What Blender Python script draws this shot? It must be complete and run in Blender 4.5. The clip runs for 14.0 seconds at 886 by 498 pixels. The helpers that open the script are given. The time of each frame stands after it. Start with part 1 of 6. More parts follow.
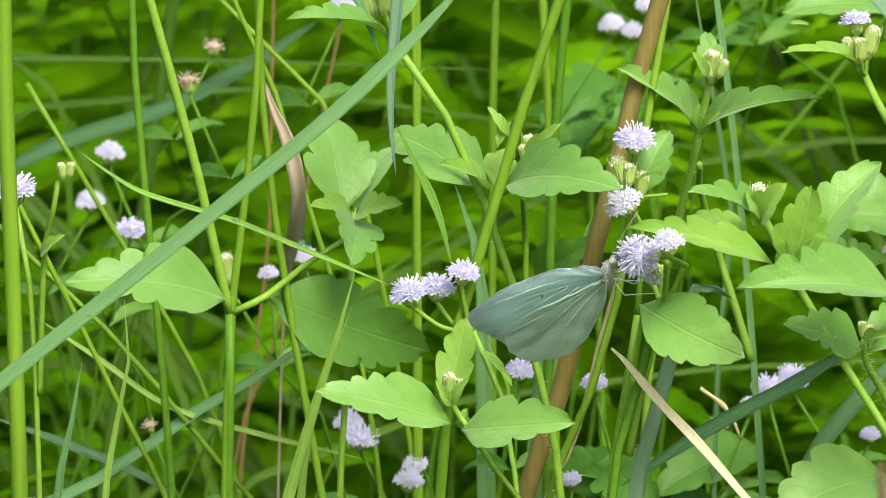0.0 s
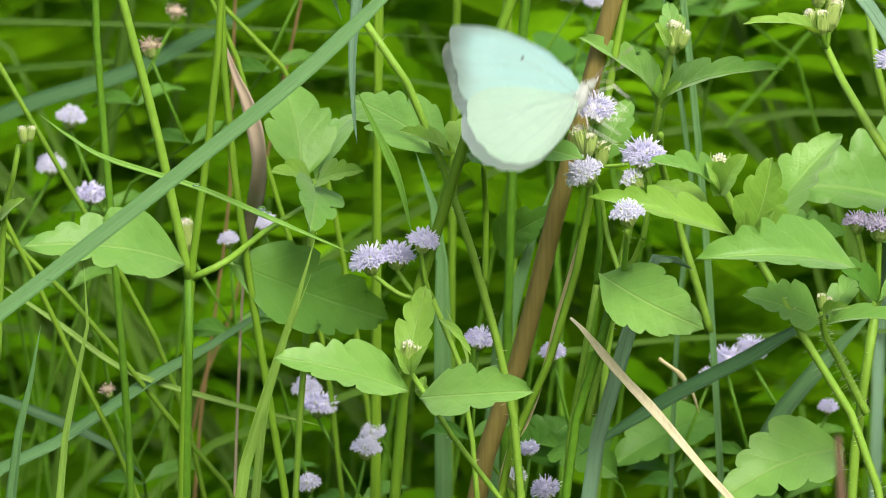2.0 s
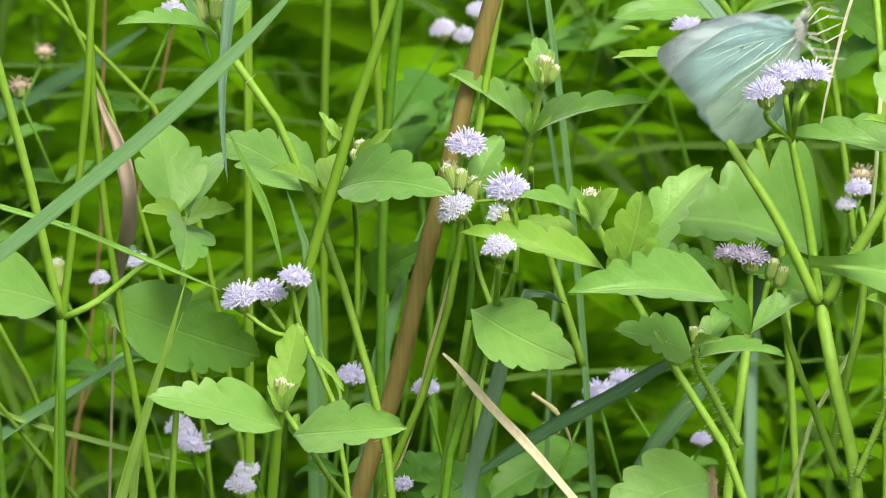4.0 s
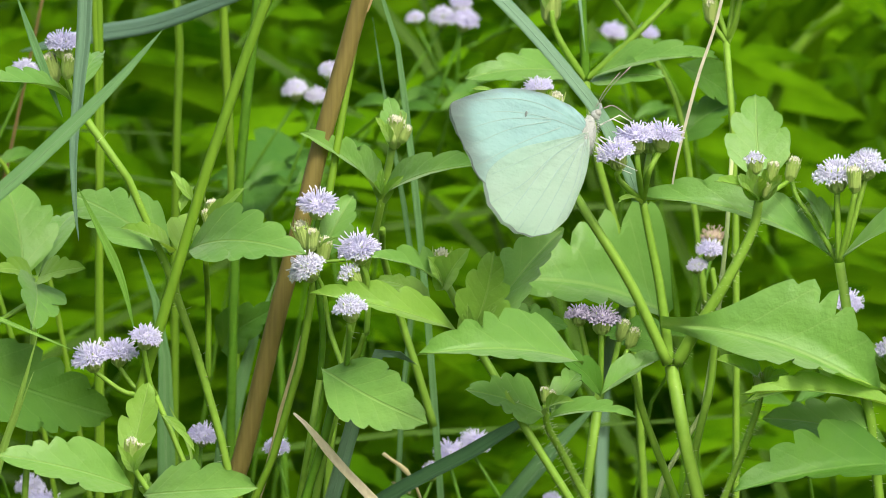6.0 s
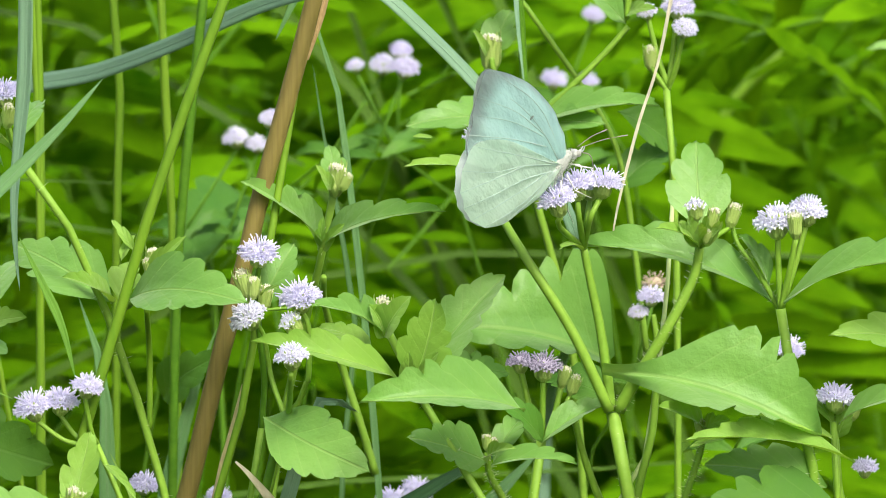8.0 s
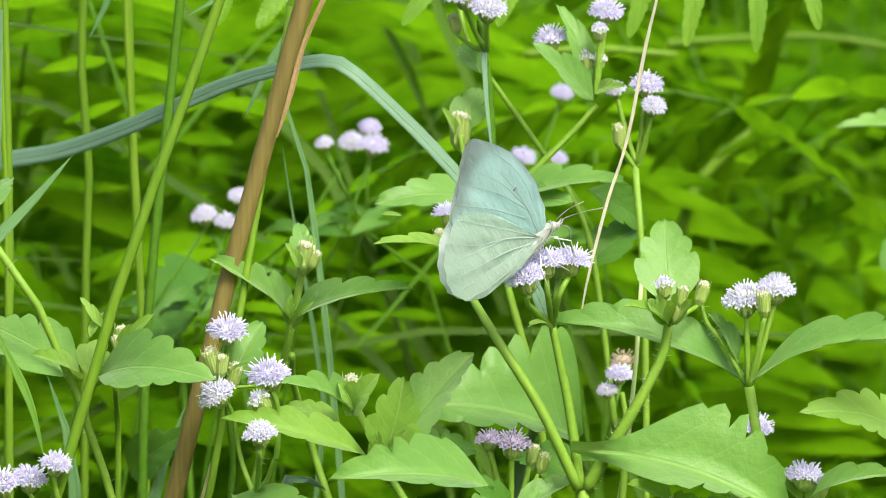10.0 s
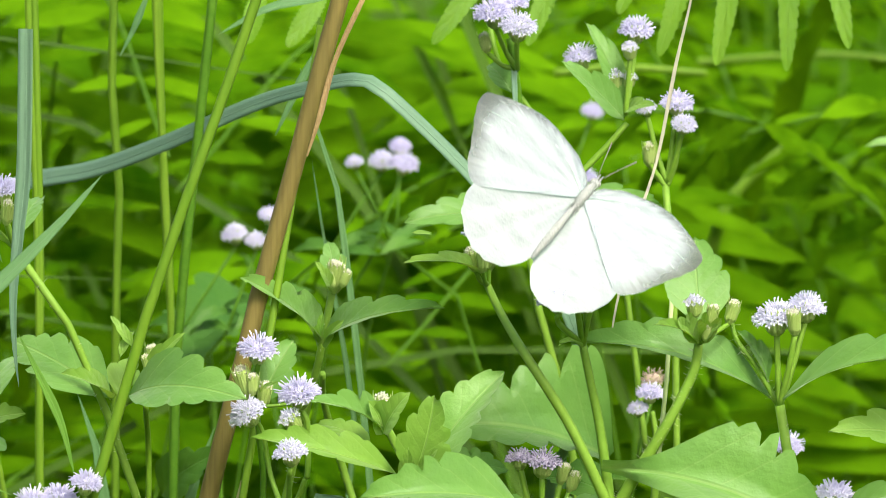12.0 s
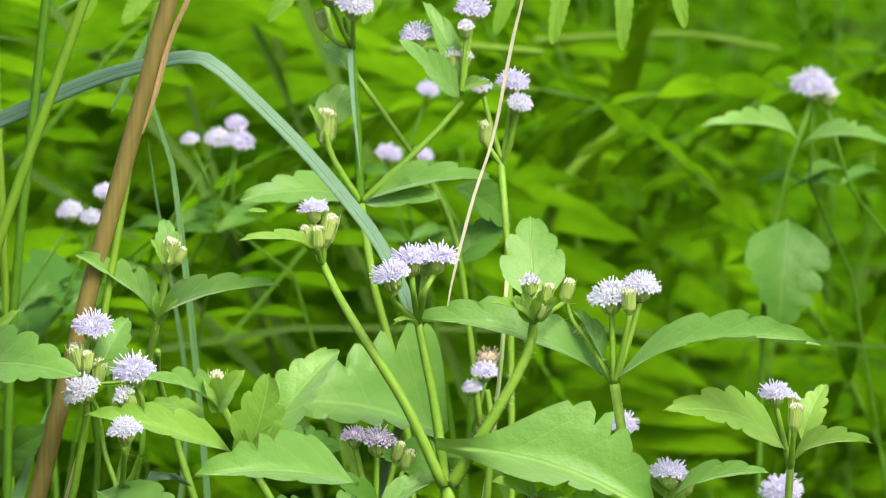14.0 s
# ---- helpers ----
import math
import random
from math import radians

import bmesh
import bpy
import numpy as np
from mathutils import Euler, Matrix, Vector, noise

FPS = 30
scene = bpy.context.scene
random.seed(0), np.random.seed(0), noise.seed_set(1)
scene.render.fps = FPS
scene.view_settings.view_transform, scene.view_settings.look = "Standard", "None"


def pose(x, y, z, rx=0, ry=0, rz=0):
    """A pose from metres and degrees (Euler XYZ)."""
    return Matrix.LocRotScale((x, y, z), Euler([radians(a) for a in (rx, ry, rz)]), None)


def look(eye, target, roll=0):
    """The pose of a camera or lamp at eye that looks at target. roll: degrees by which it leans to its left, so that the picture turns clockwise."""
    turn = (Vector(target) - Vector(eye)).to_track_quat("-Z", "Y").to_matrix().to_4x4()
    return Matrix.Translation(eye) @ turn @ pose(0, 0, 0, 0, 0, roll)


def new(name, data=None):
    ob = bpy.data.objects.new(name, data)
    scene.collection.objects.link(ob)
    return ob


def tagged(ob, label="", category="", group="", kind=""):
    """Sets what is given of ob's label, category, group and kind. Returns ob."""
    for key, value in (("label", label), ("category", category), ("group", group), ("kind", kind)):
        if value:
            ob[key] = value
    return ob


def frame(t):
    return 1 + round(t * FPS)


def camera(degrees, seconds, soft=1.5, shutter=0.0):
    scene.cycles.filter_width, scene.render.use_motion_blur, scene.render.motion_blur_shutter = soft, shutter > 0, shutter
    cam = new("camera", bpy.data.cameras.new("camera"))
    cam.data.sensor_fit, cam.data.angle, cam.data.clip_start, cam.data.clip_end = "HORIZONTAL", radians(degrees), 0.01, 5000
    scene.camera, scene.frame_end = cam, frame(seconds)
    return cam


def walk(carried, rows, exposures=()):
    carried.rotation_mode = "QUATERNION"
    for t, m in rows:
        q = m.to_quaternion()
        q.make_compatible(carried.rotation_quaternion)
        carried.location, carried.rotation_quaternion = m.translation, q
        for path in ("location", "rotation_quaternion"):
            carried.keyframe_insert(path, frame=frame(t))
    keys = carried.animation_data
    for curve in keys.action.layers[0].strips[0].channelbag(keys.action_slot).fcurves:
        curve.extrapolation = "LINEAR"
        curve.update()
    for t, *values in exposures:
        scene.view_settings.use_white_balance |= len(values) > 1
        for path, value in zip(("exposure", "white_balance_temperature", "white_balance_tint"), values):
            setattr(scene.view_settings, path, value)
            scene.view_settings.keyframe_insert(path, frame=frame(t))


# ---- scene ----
# ---- camera: one standpoint, panned and tilted after the butterfly ----
cam = camera(8.0, 14.0, soft=0.88, shutter=0.1)
EYE = (0.0, -1.4, 0.75)
cam.data.dof.use_dof = True
cam.data.dof.focus_distance = 1.41
cam.data.dof.aperture_fstop = 45.0
ROWS = [
    (0.0, 2.9528, -7.493, 0.4473),
    (0.5, 2.9355, -7.6695, 0.2066),
    (1.0, 2.8759, -7.8039, 0.077),
    (1.5, 2.7701, -7.8061, 0.015),
    (2.0, 2.6737, -7.7846, -0.1965),
    (2.2, 2.6323, -7.8022, -0.2584),
    (4.3, 1.1399, -7.2711, 0.2756),
    (4.5, 0.9397, -7.1286, 0.2282),
    (5.0, 0.5535, -6.9161, 0.0955),
    (5.5, 0.2993, -6.8747, -0.0257),
    (6.0, 0.1289, -6.9153, -0.0791),
    (6.5, -0.0, -7.0, -0.0),
    (7.0, -0.1682, -7.0172, -0.0324),
    (7.5, -0.3389, -6.8769, 0.1364),
    (8.0, -0.4263, -6.4845, 0.0821),
    (8.5, -0.5728, -6.2648, -0.0949),
    (8.7, -0.6715, -6.2073, -0.1597),
    (11.0, -0.6, -5.6081, 0.1445),
    (11.5, -0.5037, -5.6059, 0.141),
    (12.0, -0.4343, -5.6126, 0.0812),
    (12.5, -0.6866, -5.5749, 0.2661),
    (13.0, -1.1272, -5.3277, 0.2524),
    (13.5, -1.469, -5.1753, 0.1667),
    (14.0, -1.8948, -5.8075, -0.2693),
]
STOPS = [(0.0, 0.56), (1.6, 0.52), (2.0, 0.34), (2.2, 0.34), (4.4, 0.44), (5.0, 0.42), (6.0, 0.25), (7.0, 0.4), (8.5, 0.51), (14.0, 0.46)]
walk(cam, [(t, pose(*EYE, 90 + pitch, roll, yaw)) for t, yaw, pitch, roll in ROWS], STOPS)

# ---- light: bright, thinly clouded sky with a soft high sun ----
world = bpy.data.worlds.new("sky")
scene.world = world
world.use_nodes = True
wn = world.node_tree
sky = wn.nodes.new("ShaderNodeTexSky")
sky.sky_type, sky.sun_disc = "NISHITA", False
sky.sun_elevation, sky.sun_rotation = radians(48.0), radians(156.0)
sky.air_density, sky.dust_density, sky.ozone_density = 1.0, 8.5, 2.2
wn.nodes["Background"].inputs["Strength"].default_value = 0.15
wn.links.new(sky.outputs[0], wn.nodes["Background"].inputs["Color"])
sun = new("sun", bpy.data.lights.new("sun", "SUN"))
sun.data.energy, sun.data.angle, sun.data.color = 2.0, radians(16), (1.0, 0.97, 0.9)
sun.matrix_world = look((1.09, -2.44, 2.97), (0, 0, 0))


# ---- materials ----
def material(name):
    m = bpy.data.materials.new(name)
    m.use_nodes = True
    nt = m.node_tree
    return m, nt, nt.nodes["Principled BSDF"]


def mixed(nt, fac, a, b):
    """Colour a to b by a factor; each a socket or a colour."""
    n = nt.nodes.new("ShaderNodeMix")
    n.data_type = "RGBA"
    for sock, v in ((n.inputs[0], fac), (n.inputs[6], a), (n.inputs[7], b)):
        if isinstance(v, (int, float)):
            sock.default_value = v
        elif isinstance(v, tuple):
            sock.default_value = (*v, 1.0)
        else:
            nt.links.new(v, sock)
    return n.outputs[2]


def ramp(nt, source, lo, hi):
    n = nt.nodes.new("ShaderNodeMapRange")
    n.inputs[1].default_value, n.inputs[2].default_value = lo, hi
    nt.links.new(source, n.inputs[0])
    return n.outputs[0]


def math_node(nt, op, a, b=None):
    n = nt.nodes.new("ShaderNodeMath")
    n.operation = op
    for sock, v in zip(n.inputs, (a, b)):
        if v is None:
            continue
        if isinstance(v, (int, float)):
            sock.default_value = v
        else:
            nt.links.new(v, sock)
    return n.outputs[0]


def noise_of(nt, scale, detail=3.0, stretch=None):
    tc = nt.nodes.new("ShaderNodeTexCoord")
    n = nt.nodes.new("ShaderNodeTexNoise")
    n.inputs["Scale"].default_value, n.inputs["Detail"].default_value = scale, detail
    if stretch:
        mp = nt.nodes.new("ShaderNodeMapping")
        mp.inputs["Scale"].default_value = stretch
        nt.links.new(tc.outputs["Object"], mp.inputs[0])
        nt.links.new(mp.outputs[0], n.inputs["Vector"])
    else:
        nt.links.new(tc.outputs["Object"], n.inputs["Vector"])
    return n.outputs["Fac"]


def bumped(nt, bsdf, height, strength, distance=0.0004):
    b = nt.nodes.new("ShaderNodeBump")
    b.inputs["Strength"].default_value, b.inputs["Distance"].default_value = strength, distance
    nt.links.new(height, b.inputs["Height"])
    nt.links.new(b.outputs[0], bsdf.inputs["Normal"])
    return b.outputs[0]


def translucent(nt, bsdf, colour, amount):
    """Lets part of the light pass through thin tissue."""
    tr = nt.nodes.new("ShaderNodeBsdfTranslucent")
    if isinstance(colour, tuple):
        tr.inputs[0].default_value = (*colour, 1)
    else:
        nt.links.new(colour, tr.inputs[0])
    if bsdf.inputs["Normal"].links:
        nt.links.new(bsdf.inputs["Normal"].links[0].from_socket, tr.inputs["Normal"])
    mx = nt.nodes.new("ShaderNodeMixShader")
    mx.inputs[0].default_value = amount
    out = nt.nodes["Material Output"]
    nt.links.new(bsdf.outputs[0], mx.inputs[1])
    nt.links.new(tr.outputs[0], mx.inputs[2])
    nt.links.new(mx.outputs[0], out.inputs[0])


def leaf_material(name, dark, light, vein, rough=0.5, through_light=0.32, island=False, spec=0.34, bloom=0.0):
    """Soft leaf: midrib and side veins follow the leaf's own u (length) and v (width)."""
    m, nt, p = material(name)
    uv = nt.nodes.new("ShaderNodeUVMap")
    sep = nt.nodes.new("ShaderNodeSeparateXYZ")
    nt.links.new(uv.outputs[0], sep.inputs[0])
    across = math_node(nt, "ABSOLUTE", math_node(nt, "SUBTRACT", sep.outputs[1], 0.5))
    rib = ramp(nt, across, 0.022, 0.008)
    slant = math_node(nt, "SUBTRACT", math_node(nt, "MULTIPLY", sep.outputs[0], 5.0), math_node(nt, "MULTIPLY", math_node(nt, "POWER", across, 0.8), 2.9))
    saw = math_node(nt, "ABSOLUTE", math_node(nt, "SUBTRACT", math_node(nt, "FRACT", slant), 0.5))
    side = ramp(nt, saw, 0.045, 0.0)
    fine = noise_of(nt, 900, 3)
    broad = noise_of(nt, 70, 3)
    if island:
        rnd = nt.nodes.new("ShaderNodeNewGeometry").outputs["Random Per Island"]
    else:
        rnd = nt.nodes.new("ShaderNodeObjectInfo").outputs["Random"]
    tone = math_node(nt, "ADD", math_node(nt, "MULTIPLY", ramp(nt, broad, 0.3, 0.7), 0.5), math_node(nt, "MULTIPLY", rnd, 0.5))
    base = mixed(nt, tone, dark, light)
    veined = mixed(nt, math_node(nt, "MULTIPLY", math_node(nt, "MAXIMUM", rib, math_node(nt, "MULTIPLY", side, 0.6)), 0.38), base, vein)
    spots = mixed(nt, ramp(nt, noise_of(nt, 160, 2), 0.8, 0.88), veined, tuple(c * 0.55 + 0.02 for c in dark))
    nt.links.new(spots, p.inputs["Base Color"])
    p.inputs["Roughness"].default_value = rough
    p.inputs["Specular IOR Level"].default_value = spec
    p.inputs["Sheen Weight"].default_value, p.inputs["Sheen Roughness"].default_value = bloom, 0.6
    quilt = noise_of(nt, 210, 1)
    puff = math_node(nt, "MULTIPLY", math_node(nt, "POWER", math_node(nt, "MULTIPLY", saw, 2.0), 0.6), 0.2)
    relief = math_node(nt, "SUBTRACT", math_node(nt, "ADD", math_node(nt, "ADD", math_node(nt, "MULTIPLY", fine, 0.35), puff), math_node(nt, "MULTIPLY", quilt, 1.1)), math_node(nt, "MULTIPLY", rib, 0.35))
    bumped(nt, p, relief, 0.6, 0.0007)
    hot = nt.nodes.new("ShaderNodeMix")
    hot.data_type = "RGBA"
    hot.blend_type = "MULTIPLY"
    hot.inputs[0].default_value = 1.0
    nt.links.new(spots, hot.inputs[6])
    hot.inputs[7].default_value = (1.7, 1.45, 0.5, 1)
    translucent(nt, p, hot.outputs[2], through_light)
    return m


def plain_material(name, a, b, scale=200, rough=0.6, stretch=None, thin=0.0, bump=0.2, island=False, spec=0.35):
    m, nt, p = material(name)
    n1 = noise_of(nt, scale, 4, stretch)
    n2 = noise_of(nt, scale * 0.12, 2)
    if island:
        rnd = nt.nodes.new("ShaderNodeNewGeometry").outputs["Random Per Island"]
    else:
        rnd = nt.nodes.new("ShaderNodeObjectInfo").outputs["Random"]
    f = math_node(nt, "ADD", math_node(nt, "MULTIPLY", ramp(nt, n1, 0.3, 0.7), 0.4), math_node(nt, "ADD", math_node(nt, "MULTIPLY", n2, 0.3), math_node(nt, "MULTIPLY", rnd, 0.3)))
    col = mixed(nt, f, a, b)
    nt.links.new(col, p.inputs["Base Color"])
    p.inputs["Roughness"].default_value = rough
    p.inputs["Specular IOR Level"].default_value = spec
    if bump:
        bumped(nt, p, n1, bump, 0.0003)
    if thin:
        translucent(nt, p, col, thin)
    return m


def blade_material(name, a, b, rib, rough=0.42, thin=0.25, island=False):
    """Grass blade: fine parallel lines along its length and a paler midrib, by u (length) and v (width)."""
    m, nt, p = material(name)
    uv = nt.nodes.new("ShaderNodeUVMap")
    mp = nt.nodes.new("ShaderNodeMapping")
    mp.inputs["Scale"].default_value = (3.0, 26.0, 1.0)
    nt.links.new(uv.outputs[0], mp.inputs[0])
    lines = nt.nodes.new("ShaderNodeTexNoise")
    lines.inputs["Scale"].default_value = 1.6
    nt.links.new(mp.outputs[0], lines.inputs["Vector"])
    sep = nt.nodes.new("ShaderNodeSeparateXYZ")
    nt.links.new(uv.outputs[0], sep.inputs[0])
    across = math_node(nt, "ABSOLUTE", math_node(nt, "SUBTRACT", sep.outputs[1], 0.5))
    mid = ramp(nt, across, 0.09, 0.03)
    if island:
        rnd = nt.nodes.new("ShaderNodeNewGeometry").outputs["Random Per Island"]
    else:
        rnd = nt.nodes.new("ShaderNodeObjectInfo").outputs["Random"]
    f = math_node(nt, "ADD", math_node(nt, "MULTIPLY", ramp(nt, lines.outputs["Fac"], 0.3, 0.7), 0.6), math_node(nt, "MULTIPLY", rnd, 0.4))
    col = mixed(nt, math_node(nt, "MULTIPLY", mid, 0.6), mixed(nt, f, a, b), rib)
    nt.links.new(col, p.inputs["Base Color"])
    p.inputs["Roughness"].default_value = rough
    p.inputs["Specular IOR Level"].default_value = 0.3
    bumped(nt, p, lines.outputs["Fac"], 0.3, 0.0003)
    translucent(nt, p, col, thin)
    return m


LEAF = leaf_material("weed_leaf", (0.105, 0.28, 0.034), (0.2, 0.415, 0.068), (0.29, 0.46, 0.12), through_light=0.24, spec=0.4, rough=0.45, bloom=0.22)
LEAF_YOUNG = leaf_material("young_leaf", (0.165, 0.355, 0.03), (0.26, 0.465, 0.065), (0.35, 0.54, 0.14), through_light=0.28, spec=0.36, rough=0.45, bloom=0.16)
# same leaf in darker green: shade on under and back leaves is in the colour
LEAF_SHADE = leaf_material("shade_toned_leaf", (0.06, 0.19, 0.02), (0.115, 0.27, 0.03), (0.16, 0.32, 0.07), rough=0.5, through_light=0.24)
# thicket leaves and ferns: dark end of the green stands for shade deep inside
LEAF_FAR = leaf_material("dimmed_thicket_leaf", (0.019, 0.08, 0.001), (0.1, 0.265, 0.004), (0.1, 0.26, 0.006), island=True, through_light=0.22, spec=0.0)
FERN_FAR = leaf_material("dimmed_thicket_fern_leaf", (0.021, 0.095, 0.001), (0.155, 0.355, 0.005), (0.15, 0.34, 0.006), island=True, through_light=0.3, spec=0.0)
# brighter green for the unseen growth added to throw light upward
LEAF_BOUNCE = leaf_material("bounce_growth_leaf", (0.1, 0.25, 0.03), (0.2, 0.38, 0.06), (0.25, 0.42, 0.1), island=True, through_light=0.28)
FERN = leaf_material("fern_leaflet", (0.12, 0.3, 0.01), (0.2, 0.41, 0.02), (0.21, 0.41, 0.03), through_light=0.4)
MEADOW = plain_material("meadow_blade", (0.05, 0.15, 0.01), (0.15, 0.3, 0.03), 30, 0.6, thin=0.25, bump=0, island=True)
STEM = plain_material("green_stem", (0.135, 0.29, 0.017), (0.235, 0.415, 0.045), 500, 0.55)
STEM_DARK = plain_material("dark_green_stem", (0.05, 0.15, 0.008), (0.12, 0.27, 0.02), 500, 0.5, spec=0.15)
HAIR = plain_material("stem_hair", (0.55, 0.66, 0.4), (0.75, 0.8, 0.58), 500, 0.5, thin=0.4, bump=0)
CULM = plain_material("grass_culm", (0.1, 0.235, 0.012), (0.215, 0.375, 0.026), 90, 0.5, stretch=(6, 6, 0.3), thin=0.1, spec=0.22)
BROWN = plain_material("brown_cane", (0.095, 0.076, 0.02), (0.28, 0.228, 0.06), 120, 0.45, stretch=(9, 9, 0.12), bump=0.3)
PALE_STALK = plain_material("pale_stalk", (0.4, 0.55, 0.18), (0.58, 0.7, 0.32), 300, 0.5, stretch=(8, 8, 0.4), thin=0.1)
STRAW = plain_material("dry_straw", (0.48, 0.43, 0.25), (0.74, 0.69, 0.47), 160, 0.6, stretch=(8, 8, 0.4), thin=0.15)
BLEACHED = plain_material("bleached_straw", (0.38, 0.36, 0.23), (0.66, 0.64, 0.48), 160, 0.6, stretch=(8, 8, 0.4), thin=0.15)
TAN = plain_material("tan_sheath", (0.5, 0.43, 0.19), (0.74, 0.66, 0.36), 160, 0.6, stretch=(8, 8, 0.4), thin=0.1)
BARK = plain_material("dead_stalk", (0.05, 0.032, 0.014), (0.16, 0.1, 0.045), 160, 0.7, stretch=(8, 8, 0.4))
DRYLEAF = plain_material("dry_cane_leaf", (0.2, 0.1, 0.035), (0.56, 0.42, 0.2), 420, 0.6, stretch=(8, 8, 0.4))
RUST = plain_material("rusty_sheath", (0.13, 0.085, 0.03), (0.26, 0.175, 0.06), 160, 0.55, stretch=(8, 8, 0.4))
PINKDRY = plain_material("withered_leaf", (0.42, 0.32, 0.22), (0.7, 0.58, 0.44), 130, 0.65, thin=0.15)
BLADE_BLUE = blade_material("blue_green_blade", (0.11, 0.27, 0.085), (0.185, 0.37, 0.135), (0.26, 0.43, 0.21), rough=0.36)
BLADE_GREY = blade_material("pale_grey_green_blade", (0.165, 0.315, 0.18), (0.235, 0.4, 0.25), (0.24, 0.41, 0.26))
# darker blade copy; its colour carries the shade of the blades behind
BLADE_SHADE = blade_material("shade_toned_blade", (0.045, 0.125, 0.04), (0.085, 0.2, 0.07), (0.1, 0.22, 0.09))
BLADE = blade_material("green_blade", (0.11, 0.29, 0.03), (0.2, 0.41, 0.05), (0.3, 0.5, 0.13))
BLADE_PALE = blade_material("pale_green_blade", (0.19, 0.37, 0.05), (0.29, 0.48, 0.09), (0.38, 0.55, 0.18))
# thicket grass, likewise darkened in colour for the shade among the stems
BLADE_FAR = blade_material("dimmed_thicket_blade", (0.02, 0.075, 0.003), (0.105, 0.225, 0.012), (0.11, 0.24, 0.025), rough=0.6, island=True)
BRACT = plain_material("flower_bract", (0.34, 0.5, 0.09), (0.52, 0.66, 0.22), 400, 0.55, thin=0.2)
LILAC = plain_material("lilac_floret", (0.68, 0.67, 0.94), (0.93, 0.92, 0.99), 300, 0.7, thin=0.35, bump=0, island=True)
WHITE = plain_material("white_floret", (0.73, 0.73, 0.92), (0.92, 0.93, 0.98), 300, 0.7, thin=0.35, bump=0, island=True)
# faded lilac, darkened further to stand for the broad leaf's shade
FADED_SHADED = plain_material("faded_shaded_floret", (0.36, 0.33, 0.46), (0.52, 0.48, 0.6), 300, 0.8, thin=0.2, bump=0, island=True)
CREAM = plain_material("cream_bud_tip", (0.7, 0.7, 0.48), (0.92, 0.92, 0.8), 300, 0.7, thin=0.3, bump=0, island=True)
SOIL = plain_material("dark_soil", (0.035, 0.027, 0.014), (0.1, 0.078, 0.04), 40, 0.95, bump=0.6)


# ---- mesh helpers ----
def part(name, bm, mat, parent=None, label=""):
    me = bpy.data.meshes.new(name)
    bm.to_mesh(me)
    bm.free()
    for f in me.polygons:
        f.use_smooth = True
    for one in (mat if isinstance(mat, (list, tuple)) else [mat]):
        me.materials.append(one)
    ob = new(name, me)
    ob.parent = parent
    if label:
        ob["label"] = label
    return ob


def spline(pts, n):
    """A smooth line of n + 1 points through the given ones."""
    p = [Vector(q) for q in pts]
    if len(p) == 2:
        return [p[0].lerp(p[1], i / n) for i in range(n + 1)]
    p = [2 * p[0] - p[1]] + p + [2 * p[-1] - p[-2]]
    lens = [(p[i + 1] - p[i]).length for i in range(1, len(p) - 2)]
    total, out = sum(lens), []
    for i in range(n + 1):
        d, k = total * i / n, 0
        while k < len(lens) - 1 and d > lens[k]:
            d -= lens[k]
            k += 1
        t = min(1.0, d / max(lens[k], 1e-9))
        a, b, c, e = p[k:k + 4]
        out.append(0.5 * (2 * b + (c - a) * t + (2 * a - 5 * b + 4 * c - e) * t * t + (3 * b - a - 3 * c + e) * t ** 3))
    return out


def tube(bm, line, radii, sides=7, cap=True):
    """A round stalk along a line; radii: one, two (ends) or one for each point."""
    n = len(line)
    if isinstance(radii, (int, float)):
        radii = [radii] * n
    elif len(radii) == 2 and n != 2:
        radii = [radii[0] + (radii[1] - radii[0]) * i / (n - 1) for i in range(n)]
    rings, ref = [], None
    for i, c in enumerate(line):
        d = (line[min(i + 1, n - 1)] - line[max(i - 1, 0)]).normalized()
        if ref is None:
            ref = d.orthogonal().normalized()
        ref = (ref - d * ref.dot(d)).normalized()
        s = d.cross(ref)
        rings.append([bm.verts.new(c + radii[i] * (math.cos(2 * math.pi * k / sides) * ref + math.sin(2 * math.pi * k / sides) * s)) for k in range(sides)])
    for a, b in zip(rings, rings[1:]):
        for k in range(sides):
            bm.faces.new((a[k], a[(k + 1) % sides], b[(k + 1) % sides], b[k]))
    if cap:
        bm.faces.new(rings[0][::-1])
        bm.faces.new(rings[-1])
    return rings


def rooted(pts):
    """The same line carried on down to the soil, turning upright on the way."""
    a, b = Vector(pts[0]), Vector(pts[1])
    d = (a - b).normalized()
    d = Vector((max(-0.9, min(0.9, d.x)), max(-0.2, min(0.2, d.y)), min(d.z, -0.35))).normalized()
    drop, low = max(a.z + 0.004, 0.02), []
    for i in range(1, 7):
        u = i / 6
        side = 0.06 * (1 - (1 - u) ** 2) / max(0.35, -d.z)
        low.append(Vector((a.x + d.x * side, a.y + d.y * side, a.z - drop * (u ** 1.3 * 0.9 + 0.1 * u))))
    return low[::-1] + [Vector(p) for p in pts]


TOWARD = Vector((0.0, -0.99, 0.12)).normalized()


def frame_of(a, face):
    """Normal and side of a leaf whose length runs along a: face 0 shows its upper side to the path, 90 turns it to the sky."""
    n0 = (TOWARD - a * TOWARD.dot(a)).normalized()
    s = a.cross(n0)
    if s.z < 0 or (abs(s.z) < 0.15 and s.x < 0):
        s = -s
    n = (n0 * math.cos(radians(face)) + s * math.sin(radians(face))).normalized()
    return n, a.cross(n).normalized()


